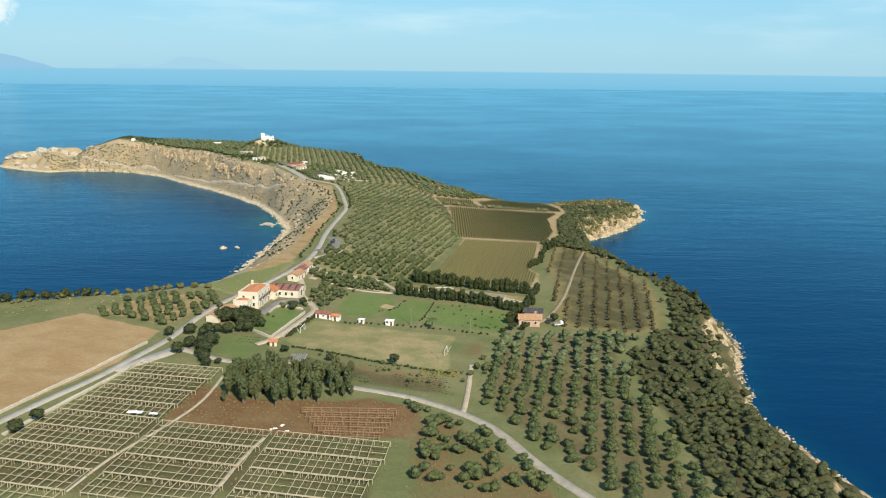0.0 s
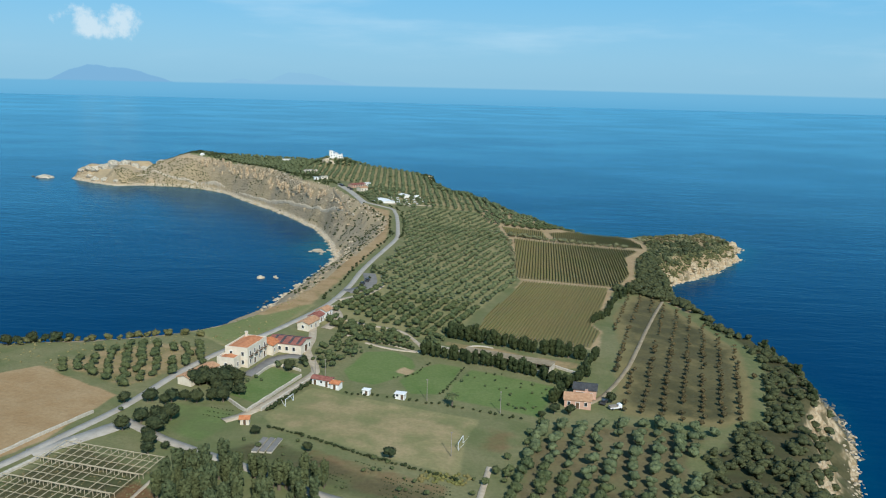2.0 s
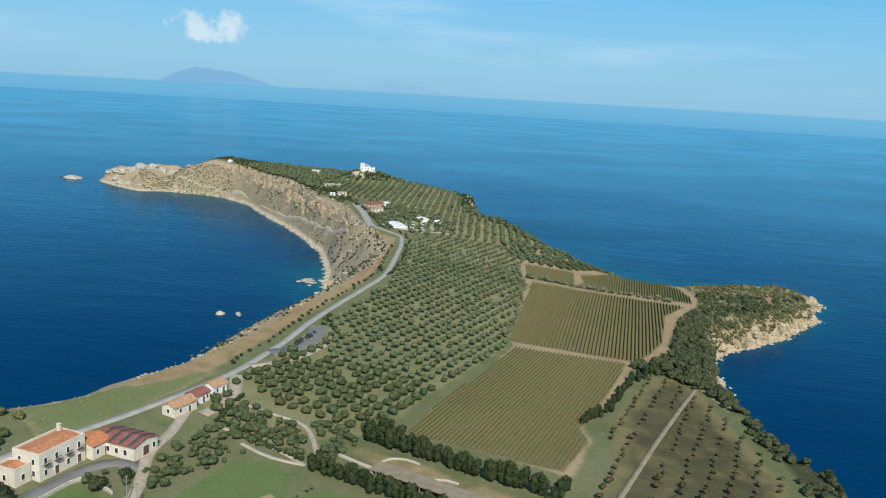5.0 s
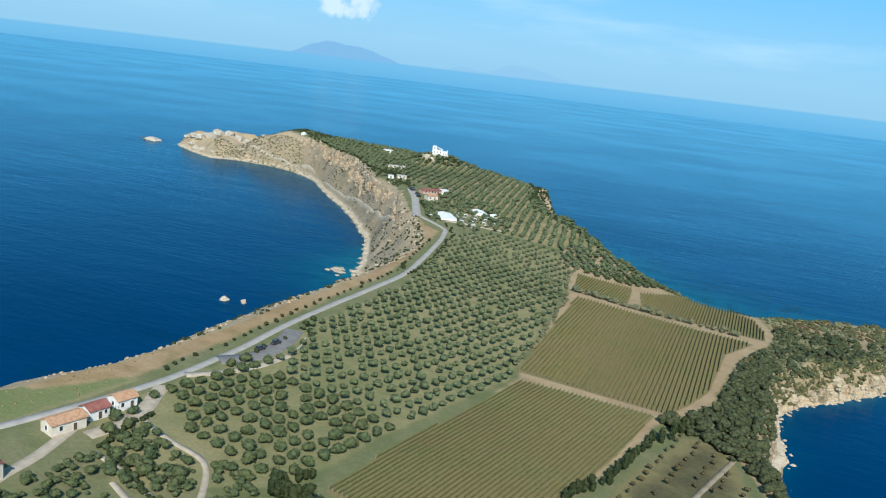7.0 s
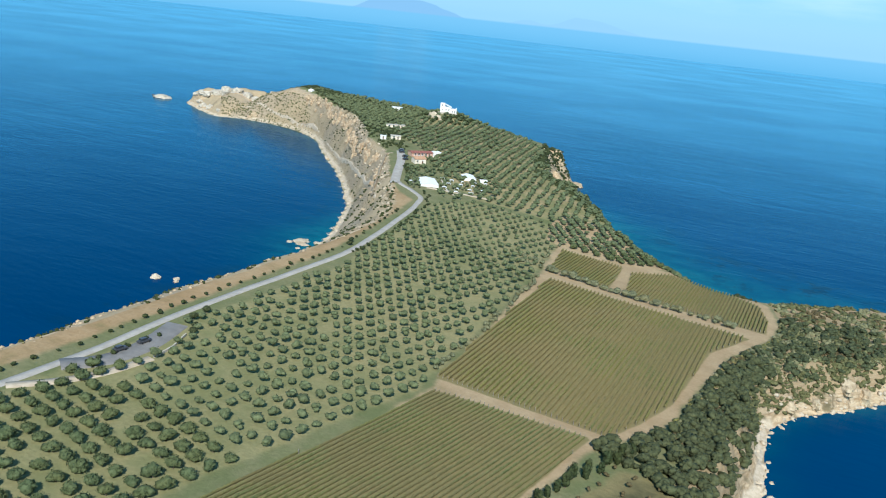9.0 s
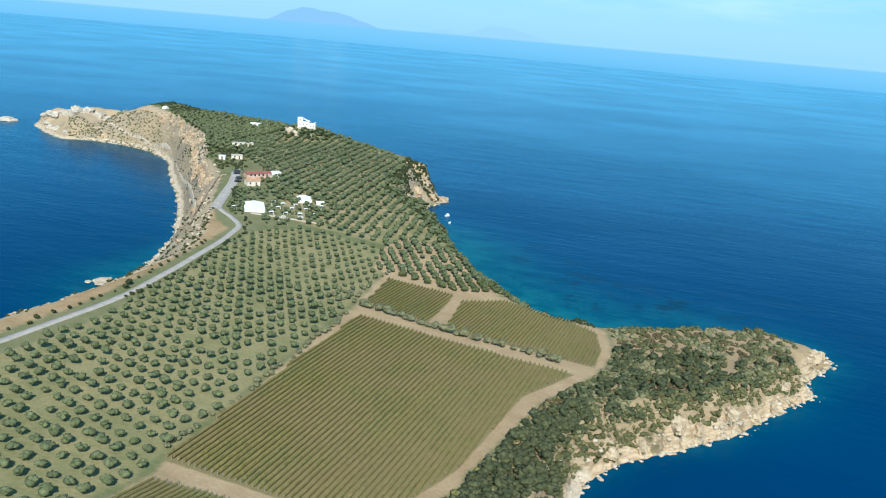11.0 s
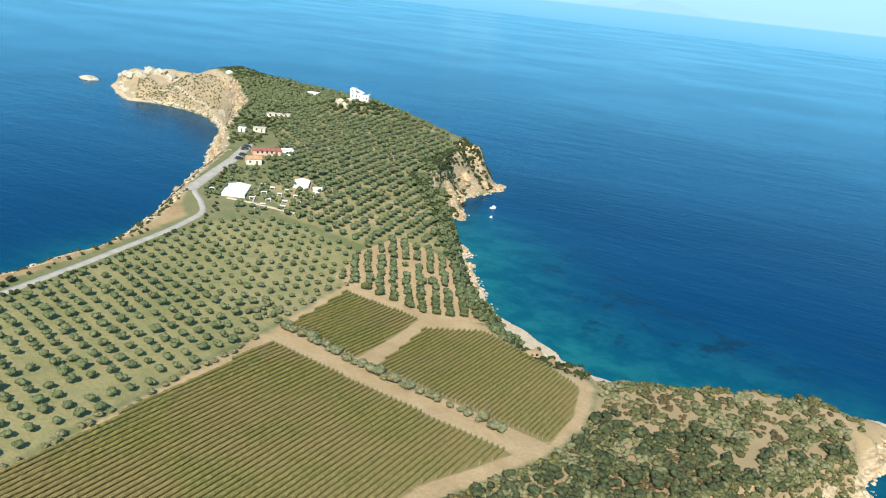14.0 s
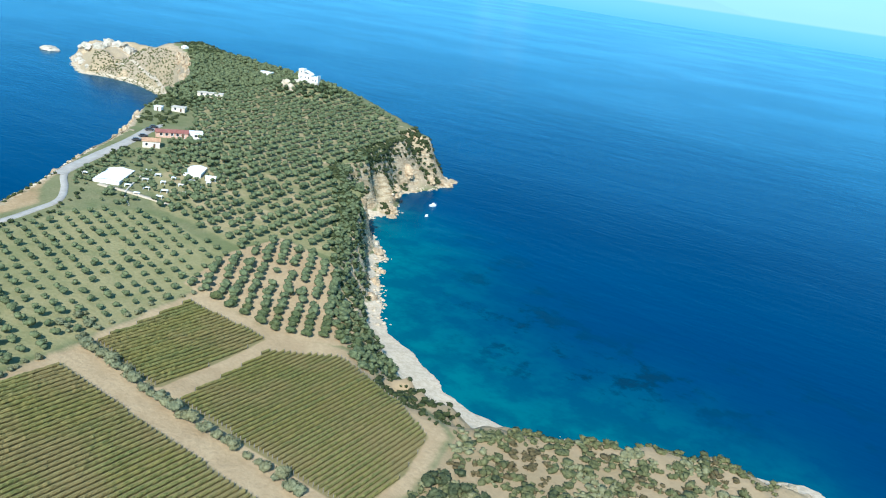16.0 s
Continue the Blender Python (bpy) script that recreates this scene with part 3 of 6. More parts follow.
verge = [(-74, 420), (-71, 500), (-70, 580), (-76, 625), (-83, 665), (-88, 690), (-104, 702), (-118, 720), (-128, 735), (-110, 690), (-96, 660), (-86, 610), (-86, 500), (-94, 420), (-100, 395), (-88, 395)]
rock = np.where(R_ < 1, 1.0 - 0.85 * west_side * (1 - step(R_, 0.78, 0.9)), 0.6)
rock = rock * (1 - 0.75 * step(X, 85, 95) * step(Y, 470, 490) * step(R_, 0.32, 0.5))
cape = mask(X, Y, [(50, 700), (72, 690), (92, 680), (100, 660), (96, 625), (86, 590), (84, 540), (86, 500), (98, 470), (115, 500), (130, 600), (185, 680), (185, 760), (92, 712), (60, 712)], soft=3)
cape = cape * (1 - mask(X, Y, F_VINE_MARGIN, soft=3))
bluff_rock = step(0.27 + 0.34 * (value_noise(X, Y, 13, 42) - 0.5) - R_, 0.0, 0.16) * memo["on"] * step(X, 98, 112) * step(Y, 560, 590) * (1 - mask(X, Y, BEACH))
bluff_rock *= 1 - step(745 - Y + 0.45 * (X - 150), 26, 4) * step(168 - X, 0, 8)
pebbles = (1 - step(memo["dc"], 2.6, 5.0)) * memo["on"] * np.maximum(step(-X, 100, 112) * step(Y, 430, 470), step(X, 85, 95) * step(Y, 478, 490) * (1 - step(Y, 585, 598)))
pebbles = np.maximum(pebbles, (1 - step(memo["dc"], 3.0 + 2.0 * value_noise(X, Y, 10, 45), 6.5)) * memo["on"] * step(X, -72, -62) * step(Y, 738, 750) * (1 - step(Y, 860, 868)))
paint(me, "cover_a", (grass, soil, rock))
shore_rocks = (memo["dc"] < 4.0) * memo["on"] * (1 - step(memo["dc"], 1.6, 3.6)) * step(value_noise(X, Y, 11, 30), 0.25, 0.6)
paint(me, "cover_b", (np.maximum(mask(X, Y, F_PLOUGH, soft=2), np.maximum(0.64 * mask(X, Y, verge, soft=3), 0.50 * mask(X, Y, F_ORCHARD_GATE, F_STRIP, soft=3))), np.maximum(mask(X, Y, F_LAWN_A, F_LAWN_B, F_FRONT_LAWN, soft=2.5), 0.7 * mask(X, Y, F_ROUGH_LAWN, soft=2.5)) + 0.5 * mask(X, Y, F_FRONT_LAWN_B, [(-88, 352), (-78, 380), (-73, 420), (-88, 420), (-98, 388), (-112, 368)], soft=2.5),
                      np.maximum(mask(X, Y, BEACH, COVE, soft=1.5), 0.85 * pebbles)))
# third channel: dark nursery soil, plus tree shade painted under belt and orchards
paint(me, "cover_c", (vine_mask, np.maximum(mask(X, Y, F_RED, soft=3), np.maximum(np.maximum(0.50 * mask(X, Y, F_BROWN, soft=5), 0.50 * mask(X, Y, F_GROVE, soft=4)), 0.5 * mask(X, Y, F_BEDS, soft=2))), np.maximum(np.maximum(np.maximum(mask(X, Y, F_FRAMES, soft=3) * 0.56, 0.52 * mask(X, Y, [(-66, 270), (-50, 284), (-36, 278), (-20, 270), (4, 264), (8, 248), (-20, 254), (-48, 262)], soft=3)), mask(X, Y, F_GROVE, soft=3) * 0.34), np.maximum(np.maximum(mask(X, Y, BELT, soft=4) * 0.64, mask(X, Y, F_ORCHARD_SOUTH, soft=4) * 0.53), mask(X, Y, F_ORCHARD_EAST, soft=9) * 0.56))))
paint(me, "cover_d", (slope, cape, np.maximum(step(R_, 0.78, 0.90) * (R_ < 0.999) * slope * step(value_noise(X, Y, 14, 40), 0.40, 0.66), np.maximum(step(-X, 405, 425) * 0.9 * step(value_noise(X, Y, 15, 41), 0.30, 0.5) * np.maximum(1 - step(R_, 0.26, 0.42), 1 - step(distance(X, Y, np.array([(-525, 1016), (-505, 1012), (-480, 1016), (-450, 1019), (-415, 1017)], float), False), 9.0, 16.0)), np.maximum(np.maximum(bluff_rock, 0.9 * step(Y, 842, 850) * step(X, -118, -104) * (R_ < 0.85) * memo["on"] * step(value_noise(X, Y, 12, 43), 0.30, 0.5)), shore_rocks * (1 - mask(X, Y, BEACH)))))))
me.materials.append(M_GROUND)
tagged(new("ground", me), "dry grassy headland with fields, slopes and pale cliffs", "ground", kind="structure")

# ---- the sea ----
sx = axis((-4900, -700, 300), (-700, 300, 7), (300, 4900, 300))
sy = axis((-4900, -600, 300), (-600, 150, 50), (150, 1150, 7), (1150, 4900, 300))
me, X, Y = sheet("water", sx, sy, lambda x, y: np.zeros(len(x)))
dc = distance(X, Y, SHORE)
bay = bell(X, Y, 75, 755, 100) + 0.8 * bell(X, Y, -20, 840, 60) + 0.7 * bell(X, Y, -140, 660, 55)
shoal = np.clip(0.22 * np.exp(-dc / 8) + np.exp(-dc / 62) * np.clip(bay, 0, 1) * 0.8 + 0.10 * np.exp(-dc / 26), 0, 1)
paint(me, "shoal", (shoal, np.clip(np.exp(-((dc - 52) / 26) ** 2) * (0.1 + 1.2 * bell(X, Y, 75, 765, 90)) + 0.5 * np.exp(-((dc - 14) / 8) ** 2) * step(-X, 60, 100), 0, 1), shoal * 0))
me.materials.append(M_SEA)
tagged(new("water", me), "deep blue sea, turquoise over the shallows", "sea", kind="structure")


# ---- roads, drawn over the ground ----
def smooth_line(points, gap=3.0):
    p = np.array(points, float)
    out = []
    for i in range(len(p) - 1):
        a, b, c, d = p[max(i - 1, 0)], p[i], p[i + 1], p[min(i + 2, len(p) - 1)]
        n = max(2, int(np.linalg.norm(c - b) / gap))
        for j in range(n):
            t = j / n
            out.append(0.5 * (2 * b + (c - a) * t + (2 * a - 5 * b + 4 * c - d) * t * t + (3 * b - a - 3 * c + d) * t ** 3))
    return np.array(out + [p[-1]])


def sideways(line):
    d = np.gradient(line, axis=0)
    d /= np.linalg.norm(d, axis=1)[:, None] + 1e-9
    return np.stack([-d[:, 1], d[:, 0]], 1)


def lane(name, points, width, material, label, lift=0.18, ragged=0.0, spread=1.0):
    """A lane that follows the ground, with a shallow edge on either side."""
    line = smooth_line(points)
    side = sideways(line)
    rng = np.random.default_rng(len(points))
    cols = []
    for s, drop in ((-0.5, -0.5), (-0.46, 0), (0, 0.03), (0.46, 0), (0.5, -0.5)):
        w = width * (1 + ragged * rng.uniform(-1, 1, len(line)))
        q = line + side * (s * w)[:, None]
        cols.append(np.column_stack([q, np.maximum.reduce([height_at(q[:, 0] + ox, q[:, 1] + oy)[0] for ox, oy in ((0, 0), (spread, 0), (-spread, 0), (0, spread), (0, -spread))]) + lift + drop]))
    verts = np.stack(cols, 1).reshape(-1, 3)
    faces = [(i * 5 + j, i * 5 + j + 1, i * 5 + 6 + j, i * 5 + 5 + j) for i in range(len(line) - 1) for j in range(4)]
    me = bpy.data.meshes.new(name)
    me.from_pydata([tuple(v) for v in verts], [], faces)
    me.polygons.foreach_set("use_smooth", np.ones(len(faces), bool))
    me.materials.append(material)
    return tagged(new(name, me), label, "road", kind="structure")


ROAD = [(-150, 120), (-136, 170), (-120, 219), (-108, 253), (-98, 292), (-94, 325), (-87.5, 352), (-79, 377), (-71, 408), (-67.5, 430), (-67, 463), (-68, 495), (-67, 545), (-66, 585), (-70, 615), (-79, 664),
        (-84, 684), (-88, 696), (-99, 706), (-112, 715), (-122, 730), (-140, 768), (-156, 800)]
lane("road", ROAD, 2.9, M_ROAD, "pale worn asphalt road along the cliff top")
lane("road_parking", [(-113, 712), (-124, 735), (-138, 765), (-152, 790)], 5.6, M_ROAD, "asphalt parking strip beside the restaurant", 0.24)
lane("road_layby", [(-66, 446), (-60, 456), (-59, 470), (-63, 486)], 7.0, M_BAY, "grey asphalt parking bay beside the road", 0.22)
lane("road_bay_path", [(-66, 430), (-59, 440), (-54, 452), (-52, 464)], 3.0, M_TRACK, "pale concrete path round the parking bay", 0.25)
lane("road_white", [(60, 150), (45, 180), (34, 197), (27, 209), (18, 227), (8, 238), (-6, 247), (-17, 251), (-27, 254), (-45, 262), (-66, 270), (-80, 276), (-94, 284)], 3.4, M_LANE, "pale gravel lane winding through the groves", ragged=0.08)
lane("road_spur", [(9, 238), (11, 255), (13, 280)], 1.8, M_TRACK, "narrow pale path up to the pitch", ragged=0.1)
lane("road_orchard", [(40, 330), (48, 342), (58, 369), (66, 400), (71, 422), (80, 459), (88, 490)], 1.6, M_DIRT, "dirt track through the young orchard", ragged=0.12)
lane("road_farm", [(-66, 290), (-60, 300), (-52, 330), (-52, 340), (-60, 358), (-62, 372), (-66, 388)], 3.2, M_TRACK, "pale farm lane between stone walls")
lane("road_yard", [(-60.5, 386), (-59, 394), (-59.5, 404), (-62, 411), (-66, 420)], 4.6, M_TRACK, "gravel yard beside the roadside houses", ragged=0.1)
lane("road_garden", [(-60, 408), (-56, 401), (-44, 396.4), (-31, 392.7), (-23, 381.7), (-18.3, 369.9), (-30, 369), (-41, 373.5)], 1.7, M_TRACK, "winding gravel garden path", ragged=0.1)

lane("road_court", [(-72.5, 327), (-70.5, 336), (-69, 345), (-64, 350.5), (-57, 350)], 4.2, M_BAY, "grey asphalt court before the farmhouse", 0.16)
lane("road_slope_path", [(-455, 992), (-437, 991), (-401, 987), (-351, 968), (-324, 950), (-255, 872), (-205, 816.6), (-160, 760), (-133, 722), (-120, 703)], 1.5, M_TRACK, "narrow pale dirt path along the western slope", 0.12, 0.2, 0.1)
lane("road_rim_path", [(-123, 706), (-128, 714), (-138.5, 738.5), (-154, 773.6), (-152, 780)], 1.6, M_DIRT, "pale dirt path along the rim", 0.25, 0.2)
lane("road_lawn_path", [(-53, 381), (-41, 378), (-26.5, 371.9), (-20, 368)], 1.5, M_TRACK, "pale path beside the mown lawn", 0.2, 0.1)
lane("road_camp_path", [(-96, 719), (-84, 723), (-74, 725.5), (-62, 729)], 2.2, M_TRACK, "pale path through the camp garden", 0.3, 0.15)
lane("road_apron", [(-106, 258), (-98, 270), (-91, 283)], 5.5, M_ROAD, "pale asphalt apron at the lane junction", 0.16, 0.1)


# ---- helpers for things ----
def part(name, bm, material, parent, label=""):
    me = bpy.data.meshes.new(name)
    bm.to_mesh(me)
    bm.free()
    me.materials.append(material)
    ob = new(name, me)
    ob.parent = parent
    if label:
        ob["label"] = label
    return ob


def thing(name, label, category, at=(0, 0, 0), turn=0.0, group=""):
    ob = new(name)
    ob.matrix_basis = pose(*at, 0, 0, turn)
    return tagged(ob, label, category, group)


def mesh_from(name, verts, faces, material, soft=True):
    me = bpy.data.meshes.new(name)
    me.from_pydata([tuple(v) for v in verts], [], [tuple(f) for f in faces])
    if soft:
        me.polygons.foreach_set("use_smooth", np.ones(len(faces), bool))
    me.materials.append(material)
    return me


def block(bm, x0, x1, y0, y1, z0, z1, bevel=0.0, m=None):
    r = bmesh.ops.create_cube(bm, size=1.0, matrix=(m or Matrix()) @ Matrix.Translation(((x0 + x1) / 2, (y0 + y1) / 2, (z0 + z1) / 2)) @ Matrix.Diagonal((x1 - x0, y1 - y0, z1 - z0, 1)))
    if bevel:
        bmesh.ops.bevel(bm, geom=list({e for v in r["verts"] for e in v.link_edges}), offset=bevel, segments=2, affect="EDGES")
    return bm


def box(x0, x1, y0, y1, z0, z1, bevel=0.0):
    return block(bmesh.new(), x0, x1, y0, y1, z0, z1, bevel)


def ball(level):
    bm = bmesh.new()
    bmesh.ops.create_icosphere(bm, subdivisions=level, radius=1.0)
    v = np.array([p.co for p in bm.verts])
    f = np.array([[p.index for p in q.verts] for q in bm.faces])
    bm.free()
    return v, f


BALLS = {n: ball(n) for n in (1, 2, 3)}


def crown_parts(rng, radius, tall, clumps, leaves, level=2, base=0.0, narrow=0.0, clump=1.0, ragged=0.10):
    """Verts and triangles of a leafy crown: uneven clumps with sprays of small leaves, gaps between them."""
    vs, fs, count = [], [], 0
    centres = []
    for i in range(clumps):
        ang = 2.4 * i + rng.uniform(-0.5, 0.5)
        k = (i + 0.5) / clumps
        out = radius * (0.42 if clumps > 1 else 0.0) * math.sqrt(k) * (1 - narrow * k)
        c = np.array([out * math.cos(ang), out * math.sin(ang), base + tall * ((0.35 + 0.35 * rng.random()) if not narrow else (0.18 + 0.68 * k))])
        s = clump * radius * rng.uniform(0.44, 0.64) * (1 - 0.45 * narrow * k)
        v, f = BALLS[level]
        n = rng.normal(0, ragged, len(v))
        v = v * (1 + n[:, None]) * [s, s, s * (0.72 if not narrow else 1.3)]
        vs.append(v + c), fs.append(f + count)
        count += len(v)
        centres.append((c, s))
    for i in range(leaves):
        c, s = centres[i % len(centres)]
        d = rng.normal(0, 1, 3)
        d[2] = abs(d[2]) * 0.9 - 0.2
        d /= np.linalg.norm(d)
        p = c + d * s * rng.uniform(0.85, 1.18) * [1, 1, 0.8 if not narrow else 1.3]
        a = rng.normal(0, 1, 3)
        a /= np.linalg.norm(a)
        b = np.cross(a, d)
        size = radius * rng.uniform(0.08, 0.19)
        vs.append(np.array([p - a * size, p + b * size * 0.6, p + a * size, p - b * size * 0.6]))
        fs.append(np.array([[0, 1, 2], [0, 2, 3]]) + count)
        count += 4
    return np.concatenate(vs), np.concatenate(fs)


def trunk_mesh(rng, radius, tall, material=None):
    """A tapered, leaning trunk that forks into three limbs."""
    bm = bmesh.new()

    def limb(a, b, ra, rb):
        d = Vector(b) - Vector(a)
        m = Matrix.Translation((Vector(a) + Vector(b)) / 2) @ d.to_track_quat("Z", "Y").to_matrix().to_4x4()
        bmesh.ops.create_cone(bm, cap_ends=True, segments=7, radius1=ra, radius2=rb, depth=d.length, matrix=m)

    fork = (rng.uniform(-0.1, 0.1), rng.uniform(-0.1, 0.1), tall * 0.45)
    limb((0, 0, -0.3), fork, radius, radius * 0.7)
    for i in range(3):
        ang = 2.1 * i + rng.random()
        limb(fork, (tall * 0.25 * math.cos(ang), tall * 0.25 * math.sin(ang), tall), radius * 0.6, radius * 0.25)
    me = bpy.data.meshes.new("trunk")
    bm.to_mesh(me)
    bm.free()
    me.materials.append(material or M_BARK)
    return me


def tree_kind(name, label, seed, radius, tall, trunk, clumps, leaves, material, narrow=0.0, category="tree", group="", level=2, clump=1.0, ragged=0.12):
    """One tree: an empty at its foot, a trunk and a crown. Kept as the pattern for copies."""
    rng = np.random.default_rng(seed)
    ob = thing(name, label, category, (0, 0, -50), 0, group)
    t = new("trunk", trunk_mesh(rng, max(0.12, 0.06 * tall), trunk + tall * 0.35))
    v, f = crown_parts(rng, radius, tall, clumps, leaves, level, trunk, narrow, clump, ragged)
    c = new("crown", mesh_from("crown", v, f, material))
    t.parent = c.parent = ob
    return ob


def plant(kinds, spots, rng, low=0.8, high=1.2):
    """Copies of the patterns at the spots, each with its own turn and size."""
    spots = np.array(spots, float)
    if not len(spots):
        return
    z = height_at(spots[:, 0], spots[:, 1])[0]
    for (x, y), h in zip(spots, z):
        k = kinds[rng.integers(len(kinds))]
        s = rng.uniform(low, high)
        k_scale = Vector((s * rng.uniform(0.92, 1.08), s, s * rng.uniform(0.9, 1.1)))
        ob = copy_thing(k, pose(x, y, h - 0.05, 0, 0, rng.uniform(0, 360)))
        ob.scale = k_scale


def forget(kinds):
    for k in kinds:
        for ob in (*k.children_recursive, k):
            bpy.data.objects.remove(ob)


def mass(name, label, category, templates, spots, material, rng, low=0.8, high=1.2, sink=0.1):
    """Many plants or stones as one object."""
    spots = np.array(spots, float)
    z = height_at(spots[:, 0], spots[:, 1])[0]
    vs, fs, count = [], [], 0
    for (x, y), h in zip(spots, z):
        v, f = templates[rng.integers(len(templates))]
        a, s = rng.uniform(0, 2 * math.pi), rng.uniform(low, high)
        c, d = math.cos(a) * s, math.sin(a) * s
        w = np.column_stack([v[:, 0] * c - v[:, 1] * d + x, v[:, 0] * d + v[:, 1] * c + y, v[:, 2] * s * rng.uniform(0.85, 1.15) + h - sink])
        vs.append(w), fs.append(f + count)
        count += len(v)
    v, f = np.concatenate(vs).astype(np.float32), np.concatenate(fs).astype(np.int32)
    me = bpy.data.meshes.new(name)
    me.vertices.add(len(v))
    me.vertices.foreach_set("co", v.ravel())
    me.loops.add(f.size)
    me.loops.foreach_set("vertex_index", f.ravel())
    me.polygons.add(len(f))
    me.polygons.foreach_set("loop_start", np.arange(0, f.size, 3, dtype=np.int32))
    me.polygons.foreach_set("use_smooth", np.ones(len(f), bool))
    me.update(calc_edges=True)
    me.materials.append(material)
    return tagged(new(name, me), label, category, kind="stuff")


def lattice(field, across, along, turn, rng, jitter=0.35, gaps=0.05, stagger=0.0):
    """Spots in rows over a field, a few of them missing."""
    f = np.array(field, float)
    c, s = math.cos(radians(turn)), math.sin(radians(turn))
    mid = f.mean(0)
    n = int(400 / min(across, along))
    i, j = np.meshgrid(np.arange(-n, n), np.arange(-n, n))
    u, v = i.ravel() * across, j.ravel() * along + (i.ravel() % 2) * stagger * along
    x, y = mid[0] + u * c - v * s, mid[1] + u * s + v * c
    x, y = x + rng.normal(0, jitter, len(x)), y + rng.normal(0, jitter, len(y))
    keep = inside(x, y, f) & (rng.random(len(x)) > gaps)
    return np.column_stack([x[keep], y[keep]])


def scatter(field, count, rng, clear=()):
    f = np.array(field, float)
    lo, hi = f.min(0), f.max(0)
    p = rng.uniform(lo, hi, (count * 6, 2))
    p = p[inside(p[:, 0], p[:, 1], f)]
    for c in clear:
        p = p[~inside(p[:, 0], p[:, 1], np.array(c, float))]
    return p[:count]


def off_lines(spots, lines, gap):
    d = np.full(len(spots), 1e9)
    for l in lines:
        d = np.minimum(d, distance(spots[:, 0], spots[:, 1], np.array(l, float), False))
    return spots[d > gap]


rng = np.random.default_rng(11)

# ---- vineyards ----
def vine_row(x, y0, y1, seed, turn, leaf, tall):
    """One trellised row: posts, and a ragged hedge of vine leaves."""
    r = np.random.default_rng(seed)
    n = max(3, int((y1 - y0) / 0.9))
    ys = np.linspace(y0, y1, n)
    xs = np.full(n, x) + r.normal(0, 0.03, n)
    c, s = math.cos(radians(turn)), math.sin(radians(turn))
    zs = height_at(xs * c - ys * s, xs * s + ys * c)[0]
    ring = np.array([(-0.22, 0.20), (-0.34, 0.62), (-0.14, 1.10), (0.14, 1.10), (0.34, 0.62), (0.22, 0.20)])
    grow = tall * np.clip(r.normal(1.0, 0.13, n), 0.3, 1.3)
    v = np.stack([np.column_stack([xs + a * grow * r.uniform(0.8, 1.2, n), ys + r.normal(0, 0.06, n), zs + 0.1 + b * (0.4 + 0.6 * grow) * r.uniform(0.92, 1.08, n)]) for a, b in ring], 1).reshape(-1, 3)
    f = [(i * 6 + j, i * 6 + (j + 1) % 6, i * 6 + 6 + (j + 1) % 6, i * 6 + 6 + j) for i in range(n - 1) for j in range(6)]
    f += [(5, 4, 3, 2, 1, 0), tuple((n - 1) * 6 + j for j in range(6))]
    ob = thing("vine_row", "trellised row of green and yellowing vines", "vine row", (0, 0, 0), turn, "vineyard rows")
    leaves = new("foliage", mesh_from("foliage", v, f, leaf, False))
    leaves.parent = ob
    for y in (y0 - 0.3, y1 + 0.3):
        z = float(np.interp(y, ys, zs))
        part("post", box(x - 0.06, x + 0.06, y - 0.06, y + 0.06, z - 0.3, z + 1.25), M_POST, ob)
    return ob


def vineyard(field, gap, seed, turn=0.0, leaf=M_VINE, tall=1.0):
    c, s = math.cos(radians(turn)), math.sin(radians(turn))
    f = np.array(field, float) @ np.array([(c, -s), (s, c)])
    lo, hi = f.min(0), f.max(0)
    for i, x in enumerate(np.arange(lo[0] + gap / 2, hi[0], gap)):
        ys = np.arange(lo[1], hi[1], 1.0)
        ok = ys[inside(np.full(len(ys), x), ys, f)]
        if len(ok) > 4:
            vine_row(x, ok[0] + 0.5, ok[-1] - 0.5, seed + i, turn, leaf, tall)


vineyard(F_VINE_BIG, 1.62, 100, tall=0.9)
vineyard(F_VINE_LOW, 1.4, 200, -9.9, M_VINE_OLD, 0.55)
vineyard(F_VINE_SMALL, 1.5, 300, tall=0.85)
vineyard(F_VINE_EAST, 1.45, 400, tall=0.8)

# ---- olive groves ----
OLIVES = [tree_kind("olive_tree", "rounded grey-green olive tree in the orchard", 20 + i, 1.95, 2.2, 0.3, 8, 380, M_OLIVE, group="olive trees of the orchard", level=1, ragged=0.2) for i in range(5)]
YOUNG = [tree_kind("fruit_tree", "small russet fruit tree on brown soil", 40 + i, 1.15, 1.7, 0.4, 5, 220, M_FRUIT, group="young trees of the east orchard", level=1, ragged=0.2) for i in range(4)]
FAR_OLIVE = [crown_parts(np.random.default_rng(60 + i), 2.05, 3.0, 4, 34, 1, 0.3, ragged=0.16) for i in range(6)]
SMALL_OLIVE = [crown_parts(np.random.default_rng(70 + i), 1.15, 1.8, 2, 18, 1, 0.2) for i in range(5)]

west = lattice(F_ORCHARD_WEST, 5.3, 5.3, -13, rng, 0.22, 0.03)
west = off_lines(west, [ROAD, [(-60, 408), (-44, 396), (-31, 393), (-23, 382), (-18, 370)], [(-59, 456), (-59, 478)]], 5.0)
near = west[:, 1] < 560
plant(OLIVES, west[near][:110], rng, 0.92, 1.15)
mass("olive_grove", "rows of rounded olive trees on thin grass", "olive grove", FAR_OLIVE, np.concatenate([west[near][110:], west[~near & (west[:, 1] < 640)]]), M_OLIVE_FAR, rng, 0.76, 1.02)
mass("olive_grove", "smaller olive trees on dry grass near the camp", "olive grove", FAR_OLIVE, west[west[:, 1] >= 640], M_OLIVE_FAR, rng, 0.6, 0.85)
